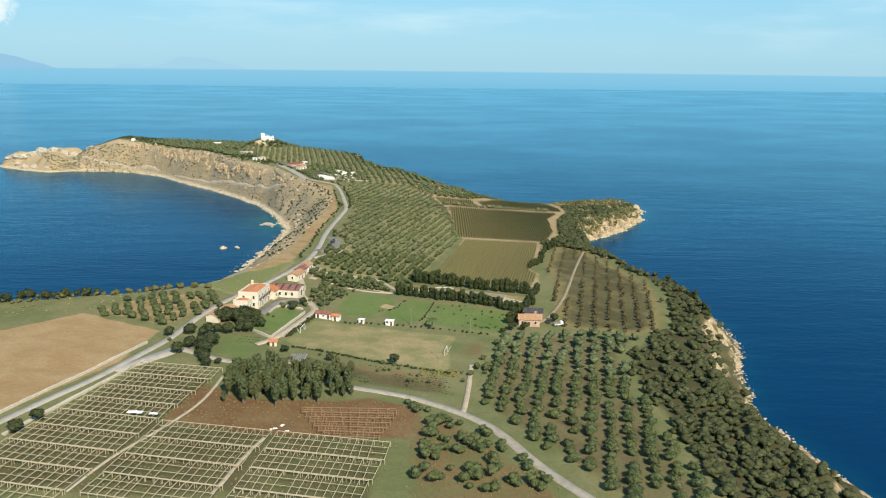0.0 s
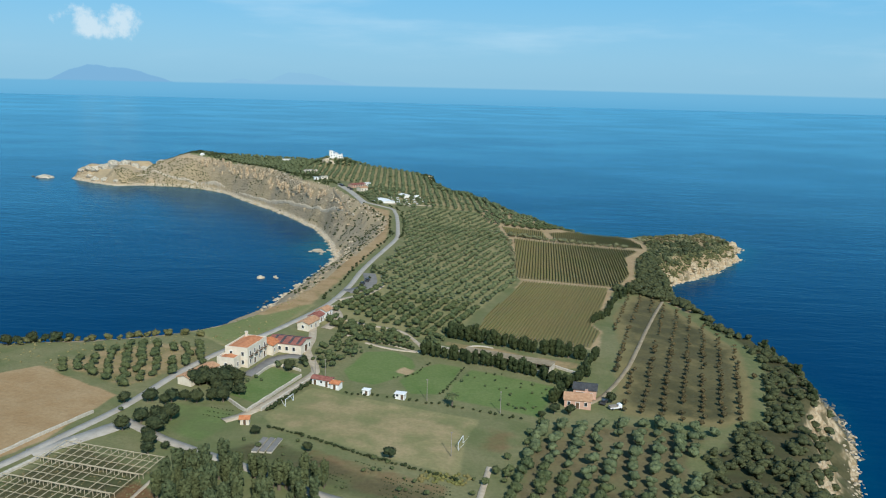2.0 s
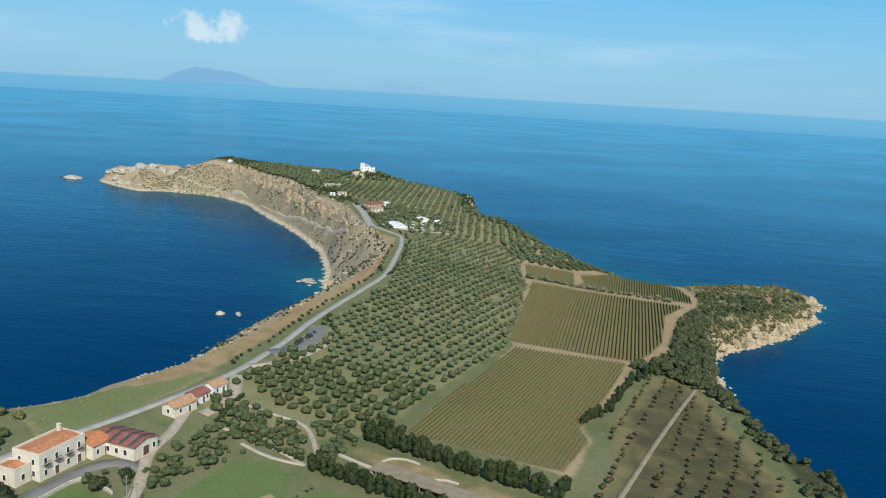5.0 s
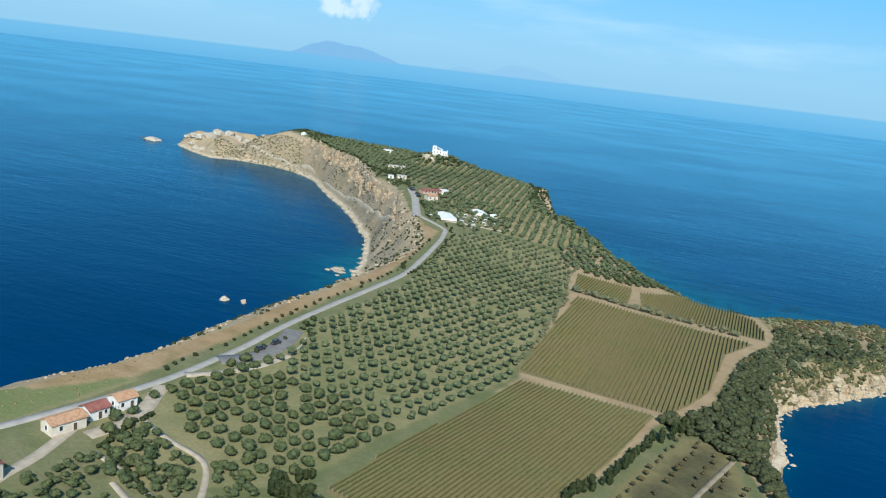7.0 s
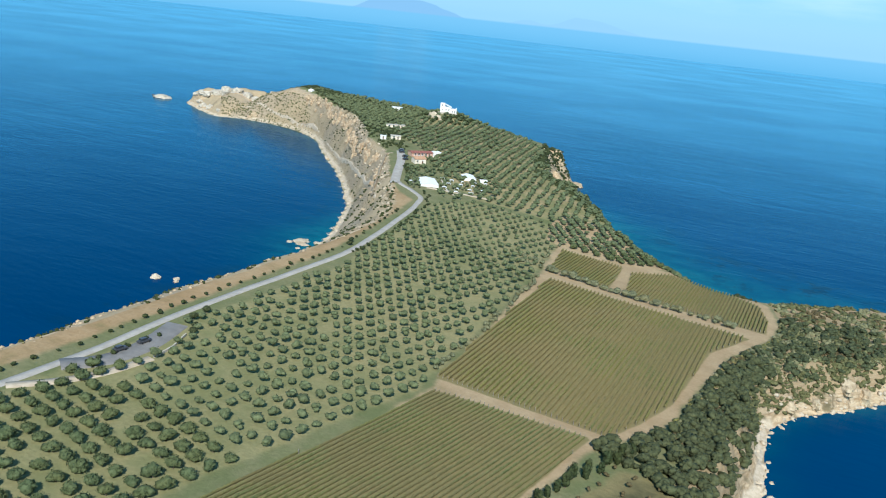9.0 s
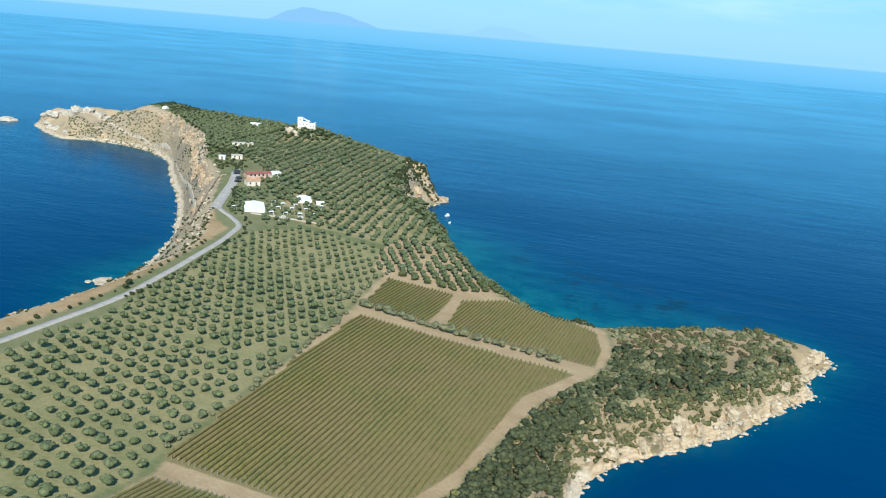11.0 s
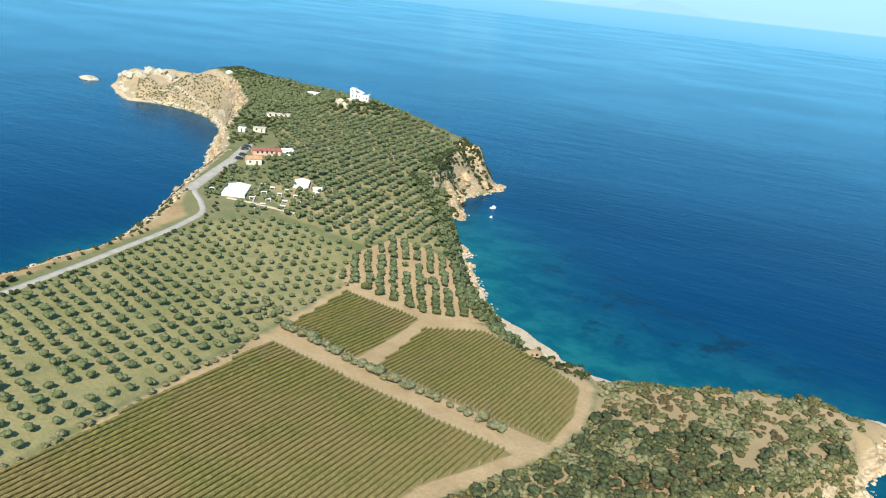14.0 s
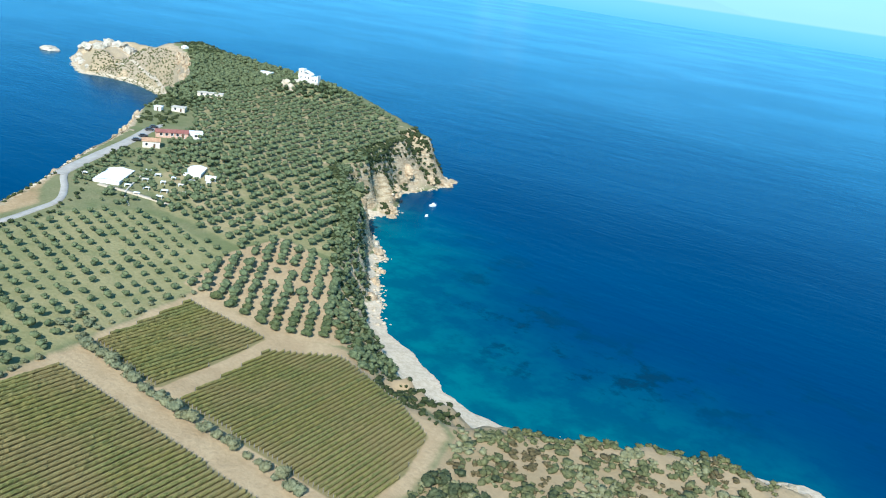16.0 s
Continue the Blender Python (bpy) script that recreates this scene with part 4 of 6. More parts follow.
edge_rows = lattice(F_ORCHARD_EDGE, 5.0, 3.5, 35, rng, 0.3, 0.08)
plant(OLIVES, edge_rows[:30], rng, 0.8, 1.05)
north = lattice(F_ORCHARD_NORTH, 5.9, 4.5, 10, rng, 0.4, 0.05)
north = off_lines(north, [[(-96, 722), (-105, 736)], [(-92, 737), (-76, 732)], [(-99, 747), (-76, 742)], [(-93, 766), (-76, 757)], [(-141, 782), (-132, 795)]], 6.0)
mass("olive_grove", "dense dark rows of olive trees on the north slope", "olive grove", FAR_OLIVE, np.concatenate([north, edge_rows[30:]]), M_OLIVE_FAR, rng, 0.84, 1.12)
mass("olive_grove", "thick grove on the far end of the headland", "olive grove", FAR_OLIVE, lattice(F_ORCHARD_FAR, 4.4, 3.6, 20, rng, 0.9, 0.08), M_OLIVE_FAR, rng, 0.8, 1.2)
east = off_lines(lattice(F_ORCHARD_EAST, 6.2, 5.0, -10.5, rng, 0.35, 0.05), [[(40, 330), (48, 342), (58, 369), (66, 400), (71, 422), (80, 459), (88, 490)]], 2.2)
plant(YOUNG, east[east[:, 1] < 400][:280], rng)
mass("young_orchard", "rows of small russet fruit trees on brown soil", "orchard", SMALL_OLIVE, np.concatenate([east[east[:, 1] >= 400], east[east[:, 1] < 400][280:]]), M_FRUIT, rng)
south = lattice(F_ORCHARD_SOUTH, 5.6, 4.6, -10.5, rng, 0.5, 0.08)
plant(OLIVES, south[:150], rng, 0.8, 1.2)
if len(south) > 150:
    mass("olive_grove", "old olive trees above the east shore", "olive grove", FAR_OLIVE, south[150:], M_OLIVE_FAR, rng, 0.85, 1.3)
plant(OLIVES, lattice(F_ORCHARD_GATE, 5.0, 4.7, 25, rng, 0.5, 0.05), rng, 0.8, 1.1)


# ---- scrub, hedges and single trees ----
def line_spots(points, gap, rng, jitter=0.4):
    line = smooth_line(points, gap)
    return line + rng.normal(0, jitter, line.shape)


BUSH = [crown_parts(np.random.default_rng(80 + i), 1.7, 1.7, 2, 18, 1, -0.5, ragged=0.26) for i in range(8)]
LOW_BUSH = [crown_parts(np.random.default_rng(90 + i), 0.9, 0.9, 1, 12, 1, -0.3) for i in range(5)]
BELT_TREE = [crown_parts(np.random.default_rng(95 + i), 2.0, 2.8, 5, 36, 1, 0.0, ragged=0.18) for i in range(6)]
CAPE = [(88, 684), (106, 697), (130, 714), (150, 729), (161, 724), (166, 706), (162, 688), (152, 671), (142, 653), (132, 638), (118, 621), (104, 604), (97, 590), (93, 560), (92, 520), (80, 520), (84, 570), (88, 603), (98, 629), (101, 655), (96, 684)]
pts = scatter(CAPE, 3600, rng, [CAPE_BARE])
# the scrub stands in islands, with sandy paths between them
isles = rng.uniform((78, 515), (170, 738), (430, 2))
reach = np.sort(np.hypot(pts[:, None, 0] - isles[None, :, 0], pts[:, None, 1] - isles[None, :, 1]), axis=1)
open_ground = step(pts[:, 1] - 0.45 * pts[:, 0], 608, 632)
bare = (reach[:, 1] - reach[:, 0] < 0.15 + 1.0 * open_ground) | (value_noise(pts[:, 0], pts[:, 1], 4.6, 50) > 0.95 - 0.10 * open_ground)
cliff_e = scatter([(100, 560), (122, 612), (152, 645), (182, 690), (178, 720), (150, 690), (120, 630), (92, 585)], 2600, rng)
cliff_e = np.concatenate([cliff_e, scatter([(97, 722), (124, 736), (146, 747), (165, 753), (168, 722), (150, 726), (130, 711), (105, 693)], 420, rng)])
r_c = height_at(cliff_e[:, 0], cliff_e[:, 1])
cliff_e = cliff_e[r_c[2] & (r_c[1] > 0.30 + 0.46 * (value_noise(cliff_e[:, 0], cliff_e[:, 1], 12, 51) - 0.35)) & (r_c[1] < 1)]
mass("maquis", "dark scrub hanging over the cape's pale cliff", "scrub", BUSH, cliff_e, M_SCRUB, rng, 0.4, 1.1)
kept = pts[~bare]
dark = (kept[:, 1] - 0.45 * kept[:, 0] < 622 + 16 * (value_noise(kept[:, 0], kept[:, 1], 14, 56) - 0.5)) & (rng.random(len(kept)) < 0.22)
shade = value_noise(kept[:, 0], kept[:, 1], 7, 58) + rng.normal(0, 0.12, len(kept))
brown, grey = ~dark & (shade > 0.68), ~dark & (shade < 0.32)
mass("maquis", "low green coastal scrub over sandy soil", "scrub", BUSH, kept[~dark & ~brown & ~grey], M_SCRUB, rng, 0.4, 1.3)
mass("maquis", "brownish coastal scrub over sandy soil", "scrub", BUSH, kept[brown], M_FRUIT, rng, 0.35, 1.0)
mass("maquis", "silvery coastal scrub over sandy soil", "scrub", BUSH, kept[grey], M_SILVER, rng, 0.4, 1.2)
mass("maquis", "tall dark coastal scrub on the cape", "scrub", BELT_TREE, kept[dark], M_BELT, rng, 0.5, 1.05)
thicket = scatter([(62, 500), (70, 512), (80, 527), (85, 560), (90, 598), (98, 604), (108, 592), (107, 545), (106, 505), (112, 480), (104, 470), (95, 482), (78, 498)], 620, rng)
r_t = height_at(thicket[:, 0], thicket[:, 1])
thicket = thicket[r_t[2] & (r_t[3] > 4.5 + 3.0 * value_noise(thicket[:, 0], thicket[:, 1], 9, 57))]
mass("maquis", "dense dark trees and scrub above the eastern cove", "scrub", BELT_TREE, thicket, M_BELT, rng, 0.6, 1.3)
path_edge = line_spots([(81, 530), (85, 562), (89, 600), (95, 618), (100, 634)], 1.6, rng, 0.9)
mass("maquis", "yellow-green bushes beside the vineyard track", "scrub", BUSH, path_edge, M_VINE, rng, 0.6, 1.1)
slope_e = scatter(BELT, 2300, rng)
r_e = height_at(slope_e[:, 0], slope_e[:, 1])
slope_e = slope_e[r_e[2] & (r_e[1] > 0.42)]
mass("maquis", "dense dark scrub on the slope above the east shore", "scrub", BELT_TREE, slope_e[value_noise(slope_e[:, 0], slope_e[:, 1], 9, 53) > 0.22], M_BELT, rng, 0.55, 1.25)
rim_n = scatter([(-98, 950), (-60, 900), (-40, 835), (0, 790), (30, 745), (55, 718), (88, 702), (88, 684), (62, 694), (40, 706), (14, 732), (-12, 760), (-36, 792), (-70, 828), (-84, 868), (-96, 915)], 2300, rng)
r_n = height_at(rim_n[:, 0], rim_n[:, 1])
rim_n = rim_n[r_n[2] & ~inside(rim_n[:, 0], rim_n[:, 1], np.array(BEACH, float)) & ~inside(rim_n[:, 0], rim_n[:, 1], np.array(COVE, float)) & (r_n[1] > np.where(rim_n[:, 1] < 790, 0.30, 0.35 + 0.45 * value_noise(rim_n[:, 0], rim_n[:, 1], 14, 52)))]
hang = scatter([(-68, 860), (-56, 836), (-36, 812), (-16, 796), (-2, 772), (14, 752), (34, 732), (56, 718), (56, 694), (36, 706), (12, 732), (-10, 762), (-32, 796), (-68, 832), (-80, 866)], 900, rng)
r_h = height_at(hang[:, 0], hang[:, 1])
hang = hang[r_h[2] & (r_h[3] > 6.5 + 6.0 * (value_noise(hang[:, 0], hang[:, 1], 12, 59) - 0.4)) & (r_h[0] > 1.5)]
mass("maquis", "thick green scrub down the slope above the strand", "scrub", BELT_TREE, hang, M_OLIVE_FAR, rng, 0.4, 0.85)
mass("maquis", "dark scrub spilling over the north-east cliff", "scrub", BUSH, rim_n, M_HEDGE, rng, 0.4, 1.1)
slope_w = scatter([(-80, 440), (-70, 600), (-84, 690), (-160, 795), (-255, 905), (-345, 970), (-480, 1005), (-460, 975), (-380, 975), (-325, 948), (-217, 822), (-150, 720), (-118, 640), (-122, 500)], 3000, rng)
r_w = height_at(slope_w[:, 0], slope_w[:, 1])
slope_w = slope_w[r_w[2] & (r_w[1] > 0.15) & (r_w[1] < 0.99) & (value_noise(slope_w[:, 0], slope_w[:, 1], 22, 60) > 0.38)]
mass("maquis", "scattered dark shrubs on the brown western slope", "scrub", LOW_BUSH, slope_w, M_HEDGE, rng, 0.5, 1.9)
ridge_top = scatter([(-372, 1004), (-318, 962), (-264, 914), (-220, 856), (-188, 815), (-162, 788), (-150, 800), (-176, 842), (-206, 880), (-236, 925), (-290, 975), (-335, 1012)], 520, rng)
mass("maquis", "dark bushes along the top of the ridge", "scrub", BUSH, off_lines(ridge_top, [[(-204, 876), (-198, 880)], [(-182, 819), (-177, 829)], [(-363, 995), (-363, 996)]], 7.0), M_HEDGE, rng, 0.5, 1.3)
face = scatter([(-112, 962), (-70, 958), (-70, 900), (-48, 866), (-60, 848), (-100, 880)], 1500, rng)
r_f = height_at(face[:, 0], face[:, 1])
face = face[r_f[2] & (r_f[1] > 0.12) & (r_f[1] < 1) & ((value_noise(face[:, 0], face[:, 1], 10, 54) > 0.40) | (r_f[1] > 0.64))]
mass("maquis", "dark scrub clinging to the north-east cliff", "scrub", BUSH, face, M_HEDGE, rng, 0.5, 1.3)
tip_bush = scatter([(-345, 968), (-365, 990), (-420, 1004), (-470, 990), (-455, 972), (-390, 976), (-350, 958)], 1100, rng)
mass("maquis", "low grey-green shrubs on the slope below the point", "scrub", LOW_BUSH, tip_bush, M_SCRUB, rng, 0.6, 1.8)
crop = lattice(F_BEDS, 1.7, 0.9, 68, rng, 0.12, 0.25)
mass("vegetable_rows", "rows of low green crops in brown beds", "crops", LOW_BUSH, crop[value_noise(crop[:, 0], crop[:, 1], 9, 55) > 0.35], M_HEDGE, rng, 0.3, 0.6)
hut_bush = scatter([(-445, 1038), (-380, 1031), (-330, 1026), (-325, 1002), (-358, 1001), (-400, 1008), (-430, 1014)], 420, rng)
mass("maquis", "dark bushes behind the lookout hut", "scrub", BUSH, hut_bush, M_HEDGE, rng, 0.5, 1.2)
knoll = scatter([(-222, 962), (-214, 940), (-200, 930), (-182, 936), (-172, 952), (-180, 974), (-200, 982)], 190, rng)
knoll = knoll[(np.hypot(knoll[:, 0] + 198, knoll[:, 1] - 957) > 9.5) & (np.hypot(knoll[:, 0] + 201, knoll[:, 1] - 942) > 6.5)]
mass("maquis", "dark trees crowding round the hilltop house", "scrub", BELT_TREE, knoll, M_HEDGE, rng, 0.6, 1.15)
villa_trees = scatter([(-214, 868), (-204, 862), (-190, 868), (-178, 814), (-170, 822), (-190, 826), (-200, 850)], 46, rng)
mass("garden_shrubs", "trees round the white villas", "shrubs", FAR_OLIVE, off_lines(villa_trees, [[(-209, 872), (-199, 880)], [(-182, 819), (-176, 829)]], 4.5), M_HEDGE, rng, 0.5, 0.95)
weeds = np.concatenate([scatter(F_FRAMES, 2600, rng), scatter(F_RED, 900, rng), scatter(F_GROVE, 500, rng)])
mass("weeds", "dry straw-coloured weeds among the plant frames", "weeds", LOW_BUSH, weeds, M_STRAW, rng, 0.2, 0.7)
coast = line_spots([(-240, 282), (-215, 300), (-178, 324), (-146, 344), (-122, 357), (-104, 364)], 1.7, rng, 1.6)
mass("maquis", "green bushes along the cliff edge by the ploughed field", "scrub", BELT_TREE, coast, M_SCRUB, rng, 0.45, 1.05)
reeds = scatter([(-5, 267), (8, 268), (9, 274), (-4, 273)], 90, rng)
mass("reeds", "tall yellow-green reeds at the edge of the pitch", "reeds", LOW_BUSH, reeds, M_VINE, rng, 0.6, 1.4)
tufts = scatter([(-190, 335), (-90, 395), (-82, 470), (-78, 400), (-84, 350), (-104, 306), (-140, 320), (-200, 296)], 460, rng)
mass("tall_grass", "pale tufts of tall dry grass on the cliff edge", "grass", LOW_BUSH, tufts, leafy("dry grass", (0.20, 0.19, 0.08), (0.33, 0.29, 0.14)), rng, 0.4, 1.0)


SHRUB = [tree_kind("roadside_shrub", "round clipped green shrub beside the road", 120 + i, 1.0, 1.3, 0.0, 3, 40, M_HEDGE, category="shrub", group="shrubs along the road", level=1, ragged=0.2) for i in range(3)]
side_line = np.array(ROAD[9:16], float) + [-5.2, 0]
plant(SHRUB, line_spots(side_line, 5.2, rng, 0.5), rng, 0.7, 1.3)
plant(SHRUB, line_spots([(-62, 455), (-61, 476)], 5.0, rng), rng, 0.9, 1.3)
plant(SHRUB, line_spots([(-64, 590), (-66, 618), (-74, 660), (-80, 688), (-92, 708)], 3.2, rng, 0.7), rng, 0.7, 1.4)
plant(SHRUB, line_spots([(-107, 718), (-116, 732), (-130, 758)], 2.6, rng, 0.7), rng, 0.9, 1.7)
plant(SHRUB, line_spots([(-52, 289.5), (-43.6, 287), (-33, 283), (-17, 276.7), (5, 270)], 1.0, rng, 0.25), rng, 0.55, 0.85)
plant(SHRUB, line_spots([(-54, 385), (-56.3, 395), (-56, 404)], 1.3, rng, 0.25), rng, 1.1, 1.5)
for y in (292.5, 295.5, 298.5):
    plant(SHRUB, line_spots([(-73, y), (-66, y - 0.8)], 1.1, rng, 0.1), rng, 0.25, 0.35)
plant(SHRUB, line_spots([(-36, 321), (-10, 320.5), (20, 315)], 2.2, rng, 0.4), rng, 0.55, 0.9)
PATH_TREE = [tree_kind("path_tree", "bushy silver-green tree beside the vineyard path", 130 + i, 1.7, 2.4, 0.1, 7, 420, M_SILVER, group="trees along the vineyard path", level=1, ragged=0.2) for i in range(4)]
plant(PATH_TREE, line_spots([(4, 641.5), (24, 640), (40, 638.5), (84, 637.5)], 2.6, rng, 0.6), rng, 0.6, 1.45)
plant(PATH_TREE, line_spots([(0, 642), (-5, 665), (-6, 690)], 4.5, rng, 0.7), rng, 0.5, 0.8)
plant(PATH_TREE, scatter([(-12, 643), (-3, 641), (-4, 653), (-12, 654)], 9, rng), rng, 0.5, 1.0)
plant(PATH_TREE, line_spots([(10, 512), (10, 560), (4, 630)], 3.4, rng, 0.8), rng, 0.45, 0.8)
HEDGE = [tree_kind("hedge_tree", "tall dense dark green hedge tree", 140 + i, 1.75, 4.4, 0.3, 9, 400, M_HEDGE, 0.35, group="trees of the shelter hedges", level=1, ragged=0.2) for i in range(4)]
plant(HEDGE, line_spots([(-9.5, 390), (-2, 387.5), (8.4, 385), (22, 381), (33, 378), (43, 377)], 2.0, rng, 0.4), rng, 1.1, 1.4)
plant(HEDGE, line_spots([(-9.5, 391), (-8, 398), (-6, 402)], 2.4, rng, 0.5), rng, 0.6, 0.85)
for a, b in (((-17, 366), (-1, 362.5)), ((0.5, 361), (9, 359.5)), ((11.5, 358), (18, 356.5)), ((19.5, 355), (27, 352.5)), ((28.5, 350.5), (36, 345))):
    plant(HEDGE, line_spots([a, b], 2.0, rng, 0.4), rng, 0.95, 1.25)
plant(HEDGE, line_spots([(37, 347), (41, 356), (44, 368), (48, 381)], 2.4, rng, 0.5), rng, 0.8, 1.1)
plant(HEDGE, line_spots([(31, 330), (33, 338)], 2.4, rng, 0.4), rng, 0.8, 1.1)
plant(SHRUB, line_spots([(-54, 384), (-44, 380), (-32, 374), (-22, 370)], 1.3, rng, 0.3), rng, 0.8, 1.2)
plant(SHRUB, line_spots([(-24, 339), (-20, 341), (-17, 346), (-15.5, 352), (-14, 357)], 1.8, rng, 0.3), rng, 0.4, 0.75)
plant(SHRUB, line_spots([(-6, 329), (-3.5, 341), (-1, 356)], 1.7, rng, 0.3), rng, 0.4, 0.7)
plant(HEDGE, line_spots([(50, 432), (57, 452), (66, 488), (76, 508)], 2.3, rng, 0.8), rng, 0.55, 0.9)
plant(HEDGE, line_spots([(124, 440), (122, 430), (126, 395), (122, 360)], 6.0, rng, 1.0), rng, 0.7, 1.1)
GUM = [tree_kind("eucalyptus_tree", "tall slender grey-green eucalyptus tree", 150 + i, 2.7, 8.4, 0.9, 34, 1350, M_GUM, 0.2, group="trees of the tall grove", level=1, clump=0.50, ragged=0.30) for i in range(5)]
plant(GUM, scatter([(-64, 236), (-65, 256), (-58, 262), (-44, 260), (-28, 262), (-25, 250), (-27, 243), (-42, 238), (-54, 233)], 95, rng), rng, 0.42, 1.08)
PINE = [tree_kind("pine_tree", "broad dark evergreen tree beside the farm", 160 + i, 2.8, 4.4, 0.8, 11, 620, M_PINE, group="evergreen trees round the farm", level=1, ragged=0.2) for i in range(4)]
plant(PINE, scatter([(-88, 312), (-80, 326), (-70, 322), (-66, 310), (-72, 306), (-82, 306)], 24, rng), rng, 0.6, 1.05)
plant(SHRUB, line_spots([(-56, 301), (-49, 330)], 1.2, rng, 0.2), rng, 0.8, 1.2)
plant(PINE, line_spots([(-98, 296), (-88, 299), (-78, 302), (-69, 306)], 3.2, rng, 1.4), rng, 0.6, 1.0)
plant(PINE, scatter([(-92, 276), (-88, 290), (-78, 290), (-78, 276)], 9, rng), rng, 0.7, 1.1)
plant(PINE, [(-111, 217), (-113, 209), (-60, 336), (-57, 343), (-14.3, 278.5), (-37, 277), (-54, 284), (-77, 265), (-74, 269), (-79, 270), (-83, 276), (-81, 273), (50, 336), (31, 322), (36, 322), (27, 318)], rng, 0.5, 0.85)
plant(PINE, line_spots([(-178, 325), (-160, 334), (-146, 344)], 4.0, rng, 1.0), rng, 0.6, 0.95)
plant(PINE, [(-62, 492), (-58, 488), (-55, 484), (-63, 499), (-72, 600), (-70, 596)], rng, 0.4, 0.6)
GARDEN = [tree_kind("garden_tree", "leafy green garden tree", 170 + i, 1.65, 2.5, 0.4, 8, 270, M_OLIVE, group="trees of the farm garden", level=1, ragged=0.2) for i in range(4)]
plant(GARDEN, [(-66, 341), (-63, 343.5), (-61, 341), (-64.5, 338), (-58.5, 338), (-57, 345), (-55.5, 341), (-68.5, 326), (-70, 322), (-66, 324)], rng, 0.4, 0.75)
garden = scatter([(-58, 352), (-48, 338), (-44, 352), (-36, 369), (-14, 373), (-10, 392), (-36, 394), (-54, 406), (-53, 384)], 240, rng)
plant(GARDEN, off_lines(garden, [[(-60, 408), (-44, 396), (-31, 393), (-23, 382), (-18, 370), (-30, 369), (-41, 373)], [(-60, 358), (-62, 372)]], 2.2), rng, 0.4, 0.95)
plant(GARDEN, scatter([(-10, 244), (8, 234), (28, 203), (34, 188), (-6, 188), (-2, 230)], 78, rng), rng, 0.7, 1.3)
plant(GARDEN, scatter([(10, 268), (22, 300), (26, 318), (30, 318), (26, 290), (18, 262)], 22, rng), rng, 0.5, 0.9)
plant(GARDEN, scatter([(-62, 276), (-50, 284), (10, 276), (10, 256), (-20, 256), (-45, 266)], 26, rng), rng, 0.25, 0.6)
plant(GARDEN, scatter(F_ROUGH_LAWN, 30, rng), rng, 0.2, 0.45)
plant(GARDEN, [(-84, 289), (-97, 289)], rng, 0.5, 0.6)


def palm(x, y, tall):
    """A date palm: ringed trunk and a head of arching fronds with leaflets."""
    ob = thing("palm_tree", "tall date palm with a round head of fronds", "palm", (x, y, ground_z(x, y)))
    r = np.random.default_rng(7)
    bm = bmesh.new()
    for i in range(8):
        bmesh.ops.create_cone(bm, cap_ends=True, segments=9, radius1=0.26, radius2=0.21, depth=tall / 8 + 0.1, matrix=Matrix.Translation((0.02 * i, 0, (i + 0.5) * tall / 8 - 0.2)))
    part("trunk", bm, M_BARK, ob)
    for k in range(26):
        a, lift, run = 2.4 * k, r.uniform(-0.2, 1.1), r.uniform(1.7, 2.3)
        vs, fs = [], []
        for j in range(9):
            t = j / 8
            px, pz = run * t * math.cos(lift * (1 - t)), tall - 0.2 + run * (math.sin(lift) * t - 0.55 * t * t)
            half = 0.34 * math.sin(math.pi * min(0.97, 0.12 + 0.85 * t))
            vs += [(px, -half, pz - 0.12), (px, 0, pz), (px, half, pz - 0.12)]
        for j in range(8):
            q = 3 * j
            fs += [(q, q + 1, q + 4, q + 3), (q + 1, q + 2, q + 5, q + 4)]
        leaf = new("frond", mesh_from("frond", vs, fs, M_OLIVE))
        leaf.parent, leaf.rotation_euler = ob, (0, 0, a)


palm(-1.5, 319.0, 4.2)
low_trees = scatter([(-124, 745), (-112, 712), (-78, 708), (-58, 722), (-62, 760), (-90, 800), (-125, 812), (-136, 790)], 420, rng)
mass("garden_shrubs", "green shrubs and trees round the beach camp", "shrubs", FAR_OLIVE, off_lines(low_trees, [[(-96, 722), (-105, 736)], [(-87, 757), (-92, 766)], [(-141, 782), (-132, 795)], [(-129, 766), (-127, 772)], [(-81, 724), (-66, 727)], [(-113, 712), (-124, 735), (-138, 765), (-152, 790)]], 5.5), M_OLIVE_FAR, rng, 0.35, 0.85)

# ---- buildings ----
def gable(l, d, h, rise, over=0.35, thick=0.18):
    """A tiled gable roof, ridge along x, with its eaves."""
    bm = bmesh.new()
    x, y = l / 2 + over, d / 2 + over
    drop = rise * over / (d / 2)
    low, top = h - drop, h + rise
    for s in (-1, 1):
        a = [(-x, s * y, low), (x, s * y, low), (x, 0, top), (-x, 0, top)]
        v = [bm.verts.new(p) for p in a] + [bm.verts.new((p[0], p[1], p[2] + thick)) for p in a]
        for f in ((0, 1, 2, 3), (7, 6, 5, 4), (0, 4, 5, 1), (1, 5, 6, 2), (2, 6, 7, 3), (3, 7, 4, 0)):
            bm.faces.new([v[i] for i in f])
    bmesh.ops.recalc_face_normals(bm, faces=bm.faces)
    return bm


